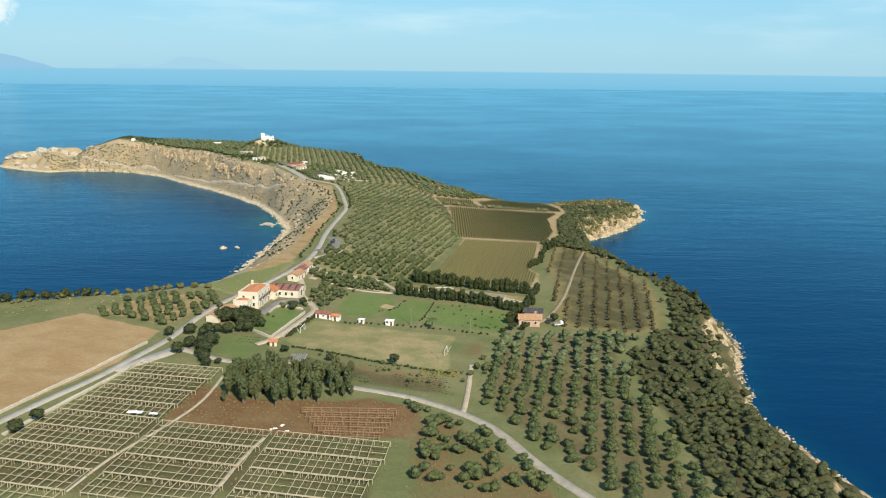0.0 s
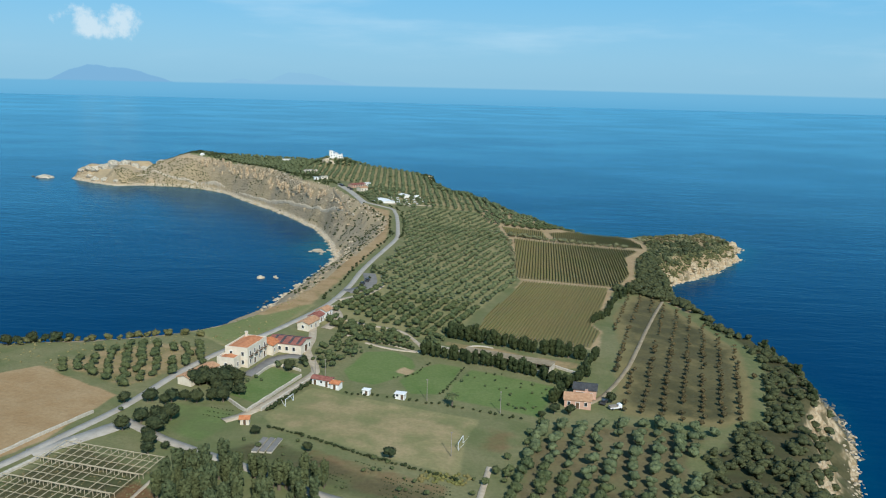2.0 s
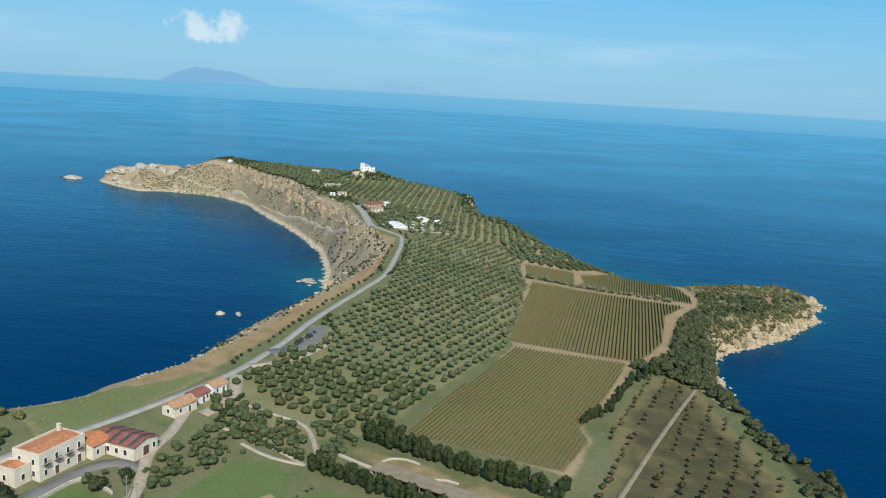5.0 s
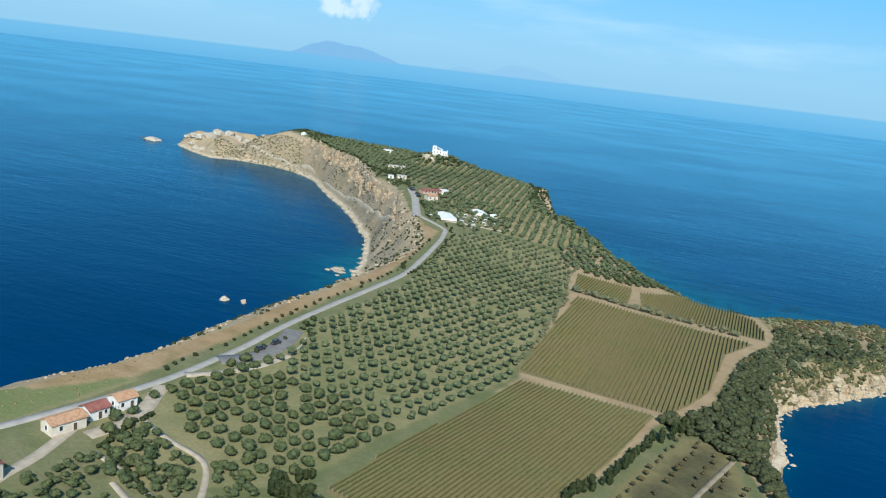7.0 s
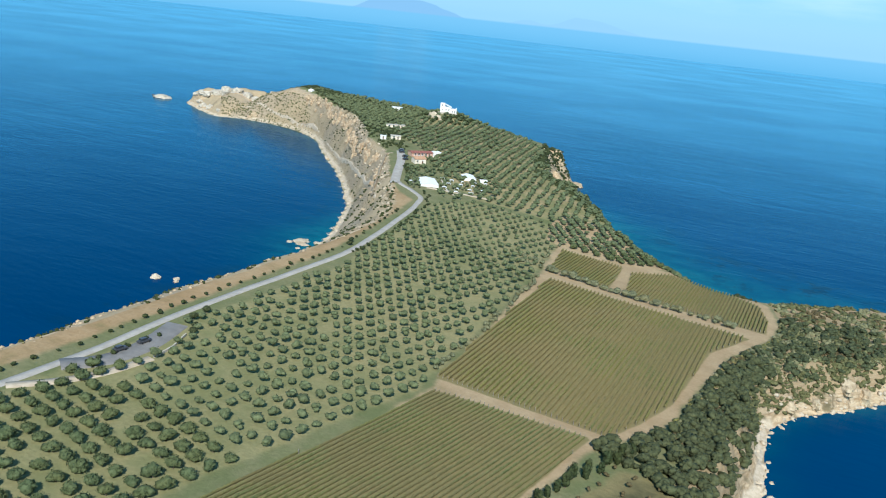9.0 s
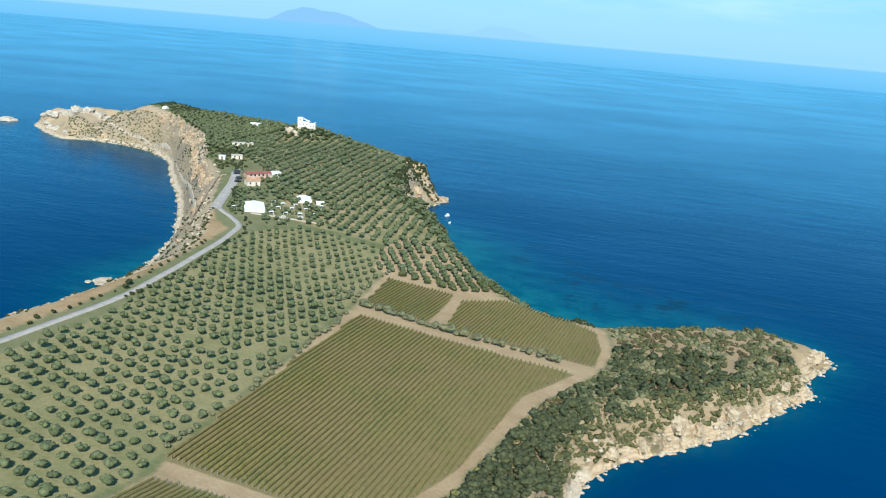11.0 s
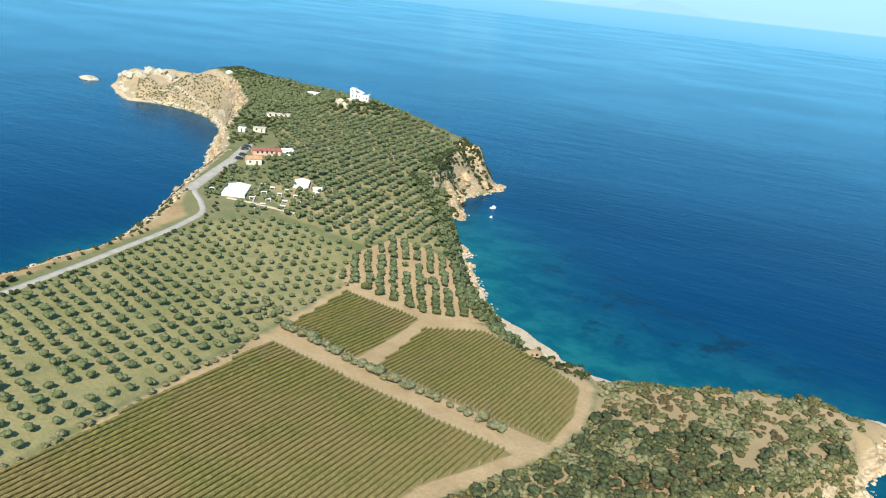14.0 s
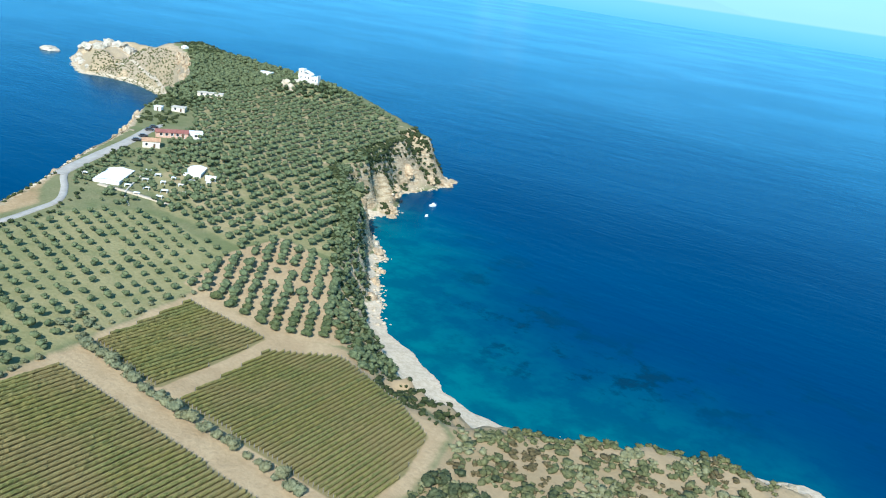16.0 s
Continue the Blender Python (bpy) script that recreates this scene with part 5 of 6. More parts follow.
def walls(l, d, h, rise=0.0):
    bm = bmesh.new()
    x, y = l / 2, d / 2
    low = [(-x, -y, -1.2), (x, -y, -1.2), (x, y, -1.2), (-x, y, -1.2)]
    v = [bm.verts.new(p) for p in low] + [bm.verts.new((p[0], p[1], h)) for p in low]
    a, b = (bm.verts.new((x, 0, h + rise)), bm.verts.new((-x, 0, h + rise))) if rise else (None, None)
    bm.faces.new([v[0], v[1], v[5], v[4]]), bm.faces.new([v[2], v[3], v[7], v[6]])
    bm.faces.new([v[1], v[2], v[6]] + ([a] if rise else []) + [v[5]])
    bm.faces.new([v[3], v[0], v[4]] + ([b] if rise else []) + [v[7]])
    if not rise:
        bm.faces.new([v[4], v[5], v[6], v[7]])
    bmesh.ops.recalc_face_normals(bm, faces=bm.faces)
    return bm


def opening(ob, name, x, z, w, h, face, l, d, balcony=False):
    """A framed window or door on one face of a house."""
    y = -d / 2 if face == "s" else d / 2
    if face in "ew":
        m = pose(l / 2 if face == "e" else -l / 2, x, z, 0, 0, 90 if face == "e" else -90)
    else:
        m = pose(x, y, z, 0, 0, 0 if face == "s" else 180)
    bm = bmesh.new()
    for x0, x1, z0, z1 in ((-w / 2 - 0.12, -w / 2, 0, h), (w / 2, w / 2 + 0.12, 0, h), (-w / 2 - 0.12, w / 2 + 0.12, h, h + 0.14), (-w / 2 - 0.16, w / 2 + 0.16, -0.1, 0)):
        block(bm, x0, x1, -0.09, 0.05, z0, z1, 0, m)
    win = part(name, bm, M_WHITE, ob)
    if name == "window":
        part("pane", block(bmesh.new(), -w / 2, w / 2, -0.03, 0.03, 0, h, 0, m), M_PANE, win)
    else:
        part("leaf", block(bmesh.new(), -w / 2, w / 2, -0.04, 0.03, 0, h, 0, m), M_SHUTTER, win)
    if balcony:
        bm = bmesh.new()
        block(bm, -w / 2 - 0.4, w / 2 + 0.4, -0.9, 0, -0.22, -0.1, 0, m)
        for i in range(9):
            x0 = -w / 2 - 0.38 + i * (w + 0.72) / 8
            block(bm, x0, x0 + 0.04, -0.88, -0.84, -0.1, 0.85, 0, m)
        block(bm, -w / 2 - 0.4, w / 2 + 0.4, -0.9, -0.82, 0.82, 0.9, 0, m)
        part("balcony", bm, M_SHUTTER, win)


def house(name, label, at, turn, l, d, h, roof="gable", wall=M_PLASTER, tile=M_TILE, rise=1.0, holes=(), category="house", chimney=None):
    z = min(ground_z(at[0] + dx, at[1] + dy) for dx in (-2, 2) for dy in (-2, 2)) + 0.1
    ob = thing(name, label, category, (at[0], at[1], z), turn)
    part("wall", walls(l, d, h, rise if roof == "gable" else 0.0), wall, ob)
    if roof == "gable":
        r = part("roof", gable(l, d, h, rise), tile, ob)
        n = max(4, int(l / 0.45))
        for s in (-1, 1):
            bm = bmesh.new()
            for i in range(n + 1):
                x = -l / 2 - 0.3 + i * (l + 0.6) / n
                slope = math.atan2(rise, d / 2)
                run = math.hypot(rise, d / 2) + 0.3
                m = Matrix.Translation((x, s * (d / 4 + 0.12), h + rise / 2 + 0.17)) @ Matrix.Rotation(-s * slope, 4, "X")
                block(bm, -0.09, 0.09, -run / 2, run / 2, 0, 0.09, 0, m)
            part("tile_ribs", bm, tile, r)
    elif roof == "parapet":
        bm = bmesh.new()
        for x0, x1, y0, y1 in ((-l / 2, l / 2, -d / 2 + 0.003, -d / 2 + 0.35), (-l / 2, l / 2, d / 2 - 0.35, d / 2), (-l / 2, -l / 2 + 0.35, -d / 2 + 0.35, d / 2 - 0.35), (l / 2 - 0.35, l / 2, -d / 2 + 0.35, d / 2 - 0.35)):
            block(bm, x0, x1, y0, y1, h, h + 0.6)
        part("parapet", bm, wall, ob)
        bm = gable(l - 1.6, d - 1.6, h + 0.05, 0.55, 0.2)
        part("roof", bm, tile, ob)
    elif roof == "flat":
        part("roof", box(-l / 2 - 0.25, l / 2 + 0.25, -d / 2 - 0.25, d / 2 + 0.25, h + 0.004, h + 0.22, 0.03), tile, ob)
    for hole in holes:
        opening(ob, *hole[:6], l, d, *hole[6:])
    if chimney:
        bm = box(chimney[0] - 0.4, chimney[0] + 0.4, chimney[1] - 0.4, chimney[1] + 0.4, h - 0.2, h + rise + 1.0)
        block(bm, chimney[0] - 0.5, chimney[0] + 0.5, chimney[1] - 0.5, chimney[1] + 0.5, h + rise + 1.0, h + rise + 1.15)
        part("chimney", bm, wall, ob)
    return ob


# the farm: local x runs along the facade, whose south face looks to the east yard
row = [("window", x, 3.9, 0.9, 1.6, "s", True) for x in (-5.4, -2.0, 1.6, 5.2)] + [("window", -5.4, 1.0, 0.9, 1.4, "s"), ("door", -2.0, 0.0, 1.2, 2.2, "s"), ("window", 1.6, 1.0, 0.9, 1.4, "s"), ("door", 5.2, 0.0, 1.2, 2.2, "s")]
row += [("window", x, z, 0.9, 1.4, "w") for x in (-2.4, 2.0) for z in (1.0, 4.0)]
house("farmhouse", "cream two-storey farmhouse with terracotta roof behind parapets", (-77.6, 342.2), 82, 14.5, 8.6, 6.4, "parapet", holes=row, chimney=(6.0, 3.0))
house("farm_annex", "low cream annex with a terracotta roof", (-80.4, 332.6), 82, 4.6, 6.6, 3.9, "parapet", holes=[("window", 0.0, 1.1, 0.9, 1.4, "s"), ("window", 0.0, 1.1, 0.9, 1.4, "w")])
house("farm_wing", "cream single-storey wing with terracotta roof", (-73.6, 352.6), 82, 6.0, 7.6, 3.6, "gable", holes=[("window", -1.5, 1.0, 0.9, 1.3, "s"), ("door", 1.4, 0.0, 1.1, 2.2, "s")])
wing = house("farm_barn", "cream farm hall under dull red roofing sheets", (-66.6, 357.6), -8, 13.2, 9.0, 3.6, "gable", tile=M_SHEET, rise=1.1,
             holes=[("window", x, 1.0, 1.0, 1.4, "s") for x in (-4.6, -1.8, 1.0, 3.8)] + [("door", 0.0, 0.0, 2.2, 2.6, "e"), ("window", 3.0, 1.0, 1.0, 1.4, "e")])
for x in (-4.5, -1.2, 2.1, 5.2):
    bm = bmesh.new()
    for s in (-1, 1):
        m = Matrix.Translation((x, s * 2.35, 4.45)) @ Matrix.Rotation(-s * math.atan2(1.1, 4.5), 4, "X")
        block(bm, -0.5, 0.5, -2.4, 2.4, 0.0, 0.06, 0, m)
    part("roof_light", bm, M_DARK_ROOF, wing)
house("outbuilding", "long low outbuilding with weathered terracotta roof", (-86.0, 320.0), 74, 14.5, 5.2, 2.7, "gable", tile=M_TILE_OLD, rise=0.8, holes=[("door", -4.0, 0, 1.2, 2.1, "s"), ("window", 2.0, 1.0, 0.9, 1.2, "s")])
house("roadside_house", "small roadside house with terracotta roof", (-67.2, 385.5), 76, 9.0, 5.0, 2.9, "gable", tile=M_TILE_OLD, holes=[("window", -2.2, 1.0, 0.9, 1.2, "s"), ("door", 1.5, 0, 1.0, 2.1, "s"), ("window", 0, 1.0, 0.9, 1.2, "w")])
house("roadside_house", "small roadside house with faded pink roof", (-66.6, 395.0), 78, 5.6, 4.6, 2.7, "gable", wall=M_WHITE, tile=M_SHEET, holes=[("door", 0, 0, 1.0, 2.0, "s"), ("window", 1.6, 1.0, 0.8, 1.1, "s")])
house("roadside_house", "small pale roadside house with terracotta roof", (-65.4, 403.6), 76, 5.6, 4.8, 2.9, "gable", wall=M_WHITE, tile=M_TILE_OLD, holes=[("window", -1.6, 1.0, 0.9, 1.2, "s"), ("door", 1.2, 0, 1.0, 2.1, "s"), ("window", 0, 1.0, 0.9, 1.2, "w")])
house("cottage", "salmon cottage with weathered terracotta roof", (38.8, 331.6), -4, 8.6, 6.6, 2.9, "gable", wall=M_PINK, tile=M_TILE_OLD, rise=1.2,
      holes=[("window", -2.8, 1.0, 0.9, 1.2, "s"), ("door", 0.0, 0, 1.1, 2.1, "s"), ("window", 2.6, 1.0, 0.9, 1.2, "s"), ("window", 0, 1.0, 0.9, 1.2, "e"), ("window", 0, 1.0, 0.9, 1.2, "w")], chimney=(2.6, 0.6))
house("cottage_barn", "brick-red barn with a dark felt roof", (41.6, 340.6), -6, 7.6, 6.6, 3.2, "gable", wall=M_PINK, tile=M_DARK_ROOF, rise=0.9, holes=[("door", -1.5, 0, 2.4, 2.3, "s"), ("window", 2.2, 1.0, 0.9, 1.2, "s")])
house("changing_shed", "long white changing shed with faded red roof", (-45.6, 326.4), -16, 6.8, 3.0, 2.3, "gable", wall=M_WHITE, tile=M_SHEET, rise=0.5, holes=[("door", -2.2, 0, 0.9, 1.9, "s"), ("window", 0.2, 1.1, 0.8, 0.7, "s"), ("door", 2.2, 0, 0.9, 1.9, "s")], category="shed")
house("changing_shed", "small white shed with a red tile roof", (-40.6, 324.6), -14, 3.0, 2.8, 2.1, "gable", wall=M_WHITE, tile=M_TILE, rise=0.5, holes=[("door", 0, 0, 0.9, 1.8, "s")], category="shed")
house("tool_shed", "small shed with a bright terracotta roof", (-59.4, 290.2), 10, 2.6, 2.2, 1.9, "gable", tile=M_TILE, rise=0.5, holes=[("door", 0, 0, 0.8, 1.7, "s")], category="shed")
house("white_cabin", "white cabin at the edge of the pitch", (-18.6, 321.6), -8, 3.2, 2.2, 1.8, "flat", wall=M_WHITE, tile=M_CANVAS, holes=[("door", 0.8, 0, 0.8, 1.9, "s"), ("window", -0.8, 1.0, 0.8, 0.8, "s")], category="cabin")
house("white_cabin", "white cabin among shrubs beside the pitch", (-30.0, 322.4), -8, 2.2, 1.8, 1.6, "flat", wall=M_WHITE, tile=M_CANVAS, holes=[("door", 0.2, 0, 0.8, 1.8, "s")], category="cabin")
house("restaurant", "long low restaurant with dull red roof", (-137.0, 789.5), 52, 15.0, 6.5, 2.5, "gable", wall=M_PINK, tile=M_SHEET, rise=0.8, holes=[("window", x, 1.0, 1.2, 1.3, "s") for x in (-5, -2.5, 0, 2.5)] + [("door", 5, 0, 1.4, 2.2, "s")], category="restaurant")
house("white_kiosk", "white flat-roofed kiosk beside the restaurant", (-130.5, 798.5), 52, 6.5, 4.5, 3.0, "flat", wall=M_WHITE, tile=M_CANVAS, holes=[("window", 0, 1.0, 1.2, 1.2, "s")], category="kiosk")
house("terrace_house", "low house with weathered red roof", (-128.0, 770.0), 50, 7.5, 6.0, 3.0, "gable", wall=M_PLASTER, tile=M_TILE_OLD, rise=0.9, holes=[("window", -2, 1.0, 1.0, 1.2, "s"), ("door", 1.4, 0, 1.0, 2.1, "s")])
house("white_villa", "long white flat-roofed villa among trees", (-204, 876), 40, 15, 5, 2.4, "flat", wall=M_PLASTER, tile=M_STONE_WALL, holes=[("window", x, 1.0, 1.3, 1.3, "s") for x in (-5, -1.5, 2)] + [("door", 5, 0, 1.2, 2.2, "s")], category="villa")
house("white_villa", "small white flat-roofed house above the cliff", (-177.5, 829), 35, 7, 5, 2.3, "flat", wall=M_PLASTER, tile=M_STONE_WALL, holes=[("window", -1.5, 1.0, 1.1, 1.2, "s"), ("door", 1.5, 0, 1.0, 2.1, "s")], category="villa")
house("white_villa", "white cottage near the cliff path", (-182, 819), 30, 4, 3.5, 2.2, "flat", wall=M_WHITE, tile=M_CANVAS, holes=[("door", 0, 0, 1.0, 2.0, "s")], category="villa")
house("white_villa", "low white house in the far grove", (-262, 985), 10, 9, 4, 3.0, "flat", wall=M_WHITE, tile=M_CANVAS, holes=[("window", 0, 1, 1.2, 1.2, "s")], category="villa")

z = ground_z(14, 367)
stable = thing("long_stable", "long low open-fronted stable with weathered flat roof", "stable", (14.4, 366.6, z), -19.0)
part("roof", box(-17.6, 17.6, -2.7, 3.0, 2.1, 2.32, 0.04), M_DIRT, stable)
part("back_wall", box(-17.3, 17.3, 2.4, 2.8, -1.0, 2.1), M_STONE_WALL, stable)
for s_ in (-1, 1):
    part("end_wall", box(s_ * 17.1 - 0.2, s_ * 17.1 + 0.2, -2.4, 2.4, -1.0, 2.1), M_STONE_WALL, stable)
for i in range(10):
    x = -15.4 + i * 3.42
    part("post", box(x - 0.12, x + 0.12, -2.45, -2.2, -1.0, 2.1), M_POST, stable)
# the white fortified house on the knoll
z = ground_z(-198, 958)
castle = thing("hilltop_house", "bright white stepped house on a wooded knoll", "villa", (-198, 958, z - 0.5), 20)
part("wall", box(-6.8, -2.8, -2.6, 2.6, -2, 8.6, 0.12), M_WHITE, castle, "tall white tower")
part("wall", box(-2.8, 2.6, -3.2, 3.0, -2, 5.6, 0.12), M_WHITE, castle)
part("wall", box(2.6, 7.4, -2.8, 2.8, -2, 4.4, 0.12), M_WHITE, castle)
part("roof", block(bmesh.new(), -2.6, 3.2, -3.0, 2.8, 0.0, 0.3, 0.05, pose(0, 0, 6.6, 0, 22, 0)), M_WHITE, castle)
part("parapet", box(6.6, 7.3, -2.7, 2.7, 4.4, 5.4, 0.08), M_WHITE, castle)
part("terrace", box(-8.4, 8.4, -5.4, -3.2, -3, 1.2, 0.1), M_STONE_WALL, castle)
for x, zz in ((-4.8, 6.2), (-4.8, 2.6), (-1.6, 2.8), (0.9, 2.8), (4.0, 1.6), (6.0, 1.6)):
    y = -2.66 if x < -2.8 else (-3.26 if x < 2.6 else -2.86)
    part("window", box(x - 0.4, x + 0.4, y, y + 0.3, zz, zz + 1.3), M_PANE, castle)
z = ground_z(-362, 992)
hut = thing("lookout_hut", "small pale lookout hut on the ridge", "hut", (-365.5, 997.5, z + 0.6))
part("wall", box(-2.2, 2.2, -2.0, 2.0, -1, 2.6, 0.1), M_WHITE, hut)
bm = bmesh.new()
bmesh.ops.create_uvsphere(bm, u_segments=14, v_segments=8, radius=2.1, matrix=Matrix.Translation((0, 0, 2.4)) @ Matrix.Diagonal((1, 1, 0.55, 1)))
part("dome", bm, M_WHITE, hut)


def canopy(name, label, x, y, turn, l, d, h=1.6):
    """A white canvas canopy on slim posts."""
    ob = thing(name, label, "canopy", (x, y, ground_z(x, y)), turn, "canopies of the beach camp")
    bm = bmesh.new()
    bmesh.ops.create_grid(bm, x_segments=6, y_segments=4, size=0.5, matrix=Matrix.Diagonal((l, d, 1, 1)))
    for v in bm.verts:
        v.co.z = h + 0.2 * (1 - (2 * v.co.x / l) ** 2) * (1 - (2 * v.co.y / d) ** 2)
    bmesh.ops.solidify(bm, geom=bm.faces[:], thickness=0.06)
    part("sheet", bm, M_CANVAS, ob)
    for sx in (-1, 1):
        for sy in (-1, 1):
            part("post", box(sx * (l / 2 - 0.15) - 0.07, sx * (l / 2 - 0.15) + 0.07, sy * (d / 2 - 0.15) - 0.07, sy * (d / 2 - 0.15) + 0.07, -0.5, h + 0.02), M_PAINT, ob)


def marquee(x, y, turn, l, d, h, rise, label):
    """A closed white marquee: canvas walls under a ridged roof."""
    ob = thing("marquee", label, "tent", (x, y, min(ground_z(x + a, y + b) for a in (-3, 3) for b in (-3, 3))), turn, "white tents of the camp")
    part("wall", walls(l, d, h, rise), M_WHITE, ob)
    part("roof", gable(l, d, h, rise, 0.25, 0.08), M_CANVAS, ob)
    for sx in (-1, 1):
        for sy in (-1, 1):
            part("post", box(sx * (l / 2 + 0.1) - 0.07, sx * (l / 2 + 0.1) + 0.07, sy * (d / 2 + 0.1) - 0.07, sy * (d / 2 + 0.1) + 0.07, -0.5, h - 0.05), M_PAINT, ob)


marquee(-100.8, 729.5, 124, 18.5, 10.0, 1.1, 0.8, "large white canvas event tent among shrubs")
marquee(-89.5, 762, 124, 12.0, 7.0, 1.5, 0.8, "white canvas tent in the camp garden")
marquee(-79.5, 761.5, 40, 4.0, 3.0, 1.4, 0.7, "small white tent beside a larger one")
for x, y in ((-108, 722), (-99, 745), (-93, 745), (-87, 748), (-81, 752), (-76, 757), (-91, 737), (-85, 741), (-79, 745), (-74, 750), (-89, 727), (-83, 731), (-77, 735), (-71, 740), (-80, 724), (-73, 729)):
    canopy("sun_canopy", "small white sun canopy in the camp", x, y, rng.uniform(28, 40), rng.uniform(1.8, 3.2), rng.uniform(1.4, 2.2), 1.0)

# ---- walls ----
def stone_wall(points, h, w, label):
    """A low wall that follows the ground, built in short courses."""
    line = smooth_line(points, 2.5)
    ob = thing("stone_wall", label, "wall")
    side = sideways(line)
    z = height_at(line[:, 0], line[:, 1])[0]
    bm = bmesh.new()
    r = np.random.default_rng(len(line))
    rings = []
    for p, s, g in zip(line, side, z):
        t = h * r.uniform(0.9, 1.1)
        rings.append([bm.verts.new((p[0] + s[0] * a, p[1] + s[1] * a, g + b)) for a, b in ((-w / 2, -0.6), (-w / 2, t - 0.08), (-w / 2 + 0.08, t), (w / 2 - 0.08, t), (w / 2, t - 0.08), (w / 2, -0.6))])
    for a, b in zip(rings, rings[1:]):
        for i in range(5):
            bm.faces.new([a[i], a[i + 1], b[i + 1], b[i]])
    bm.faces.new(rings[0][::-1]), bm.faces.new(rings[-1])
    bmesh.ops.recalc_face_normals(bm, faces=bm.faces)
    part("masonry", bm, M_STONE_WALL, ob)
    return ob


stone_wall([(-75, 309), (-72, 307), (-62.5, 298.5), (-61, 302), (-54.4, 331)], 1.1, 0.5, "pale stone wall round the farm lawn")
stone_wall([(-58, 300), (-50.0, 331)], 1.0, 0.5, "pale stone wall beside the farm lane")
stone_wall([(-69, 327), (-66.8, 339), (-59.5, 337.5), (-56, 336)], 0.9, 0.45, "low pale wall of the farm terrace")
stone_wall([(-128, 208), (-118, 240), (-111, 262), (-104, 286)], 0.9, 0.5, "low pale roadside wall beside the ploughed field")
stone_wall([(-116, 208), (-104, 250), (-99, 268)], 0.6, 1.1, "broken pale bank beside the road")
stone_wall([(-52, 465), (-52.5, 472), (-56, 482)], 0.8, 0.4, "low curved wall of the parking bay")
stone_wall([(-2, 378), (0, 381), (4, 382), (8, 380.8)], 0.4, 0.7, "low curved bank of pale stone in the dry strip")
stone_wall([(14, 373.6), (17, 374.6), (20.5, 373.8)], 0.4, 0.6, "low bank of pale stone in the dry strip")
stone_wall([(-14, 377.5), (-8, 375), (-3.5, 373.5)], 0.6, 0.8, "pale stone wall beside the long stable")
stone_wall([(31.5, 365), (37.5, 361), (41, 359.5)], 0.9, 0.6, "pale stone wall at the stable's end")
stone_wall([(24, 358), (27.5, 357), (30, 359)], 0.9, 0.5, "short white wall before the stable")
stone_wall([(-98, 742), (-84, 722), (-72, 714)], 0.5, 0.6, "low pale wall of the camp garden")
for line in ([(-69.5, 258), (-70.5, 237), (-75, 220), (-83, 198), (-87, 180)], [(-47, 214), (-50, 200), (-53, 182)]):
    lane("path", line, 1.0, M_TRACK, "narrow pale path between the plant frames", 0.12, 0.15)


# ---- timber frames of the abandoned nursery ----
def plant_frame(a, b, depth, bays, label, wood=M_POLE):
    """A long timber frame: posts, two rails and cross bars, on the bare ground."""
    a, b = np.array(a, float), np.array(b, float)
    run = np.linalg.norm(b - a)
    turn = math.degrees(math.atan2(b[1] - a[1], b[0] - a[0]))
    mid = (a + b) / 2
    z = float(np.mean(height_at(np.array([a[0], mid[0], b[0]]), np.array([a[1], mid[1], b[1]]))[0]))
    ob = thing("nursery_frame", label, "timber frame", (mid[0], mid[1], z), turn, "timber frames of the nursery")
    tilt = math.atan2(ground_z(*b) - ground_z(*a), run)
    m = Matrix.Rotation(-tilt, 4, "Y")
    h = 1.3
    r = np.random.default_rng(int(run * 10 + bays))
    for y in (0.0, depth):
        part("rail", block(bmesh.new(), -run / 2, run / 2, y - 0.09, y + 0.09, h - 0.05, h + 0.07, 0, m), wood, ob)
    for k in ((0.33, 0.67) if depth > 5 else (0.5,)):
        part("rail", block(bmesh.new(), -run / 2, run / 2, depth * k - 0.04, depth * k + 0.04, h - 0.06, h + 0.05, 0, m), wood, ob)
    bar = box(-0.07, 0.07, 0, depth, h + 0.05, h + 0.16)
    post = box(-0.06, 0.06, -0.06, 0.06, -0.8, h)
    first = part("bar", bar, wood, ob)
    stem = part("post", post, wood, ob)
    for i in range(bays + 1):
        x = -run / 2 + i * run / bays
        dz = -x * math.tan(-tilt) * 1.0
        for pattern, y in ((first, 0.0), (stem, 0.0), (stem, depth)):
            if r.random() < 0.06:
                continue
            c = new(pattern.name.split(".")[0], pattern.data)
            c.parent = ob
            c.location = (x + r.normal(0, 0.05), y, dz)
            c.rotation_euler = (0, 0, r.normal(0, 0.02))
    bpy.data.objects.remove(first), bpy.data.objects.remove(stem)


FRAME = "long grey timber plant frame on bare dark soil"
for i in range(9):
    plant_frame((-100.8 - 2.3 * i, 254.6 - 10.1 * i), (-71.8 - 2.1 * i, 251.6 - 10.4 * i), 10.1, 13, FRAME)
for i in range(4):
    plant_frame((-77.9 - 1.6 * i, 209.0 - 10.3 * i), (-46.6 - 2.1 * i, 205.6 - 10.7 * i), 10.3, 14, FRAME)
    plant_frame((-44.6 - 1.6 * i, 205.2 - 10.8 * i), (-12.7 - 2.3 * i, 202.0 - 11.2 * i), 10.6, 14, FRAME)
for i in range(6):
    t = i / 5
    plant_frame((-39.0 + 8.0 * t, 230.0 - 15.0 * t), (-11.0 - 4.0 * t, 232.5 - 17.5 * t), 3.2, 10, "broken rust-brown plant frame overgrown with weeds", M_POLE_RED)
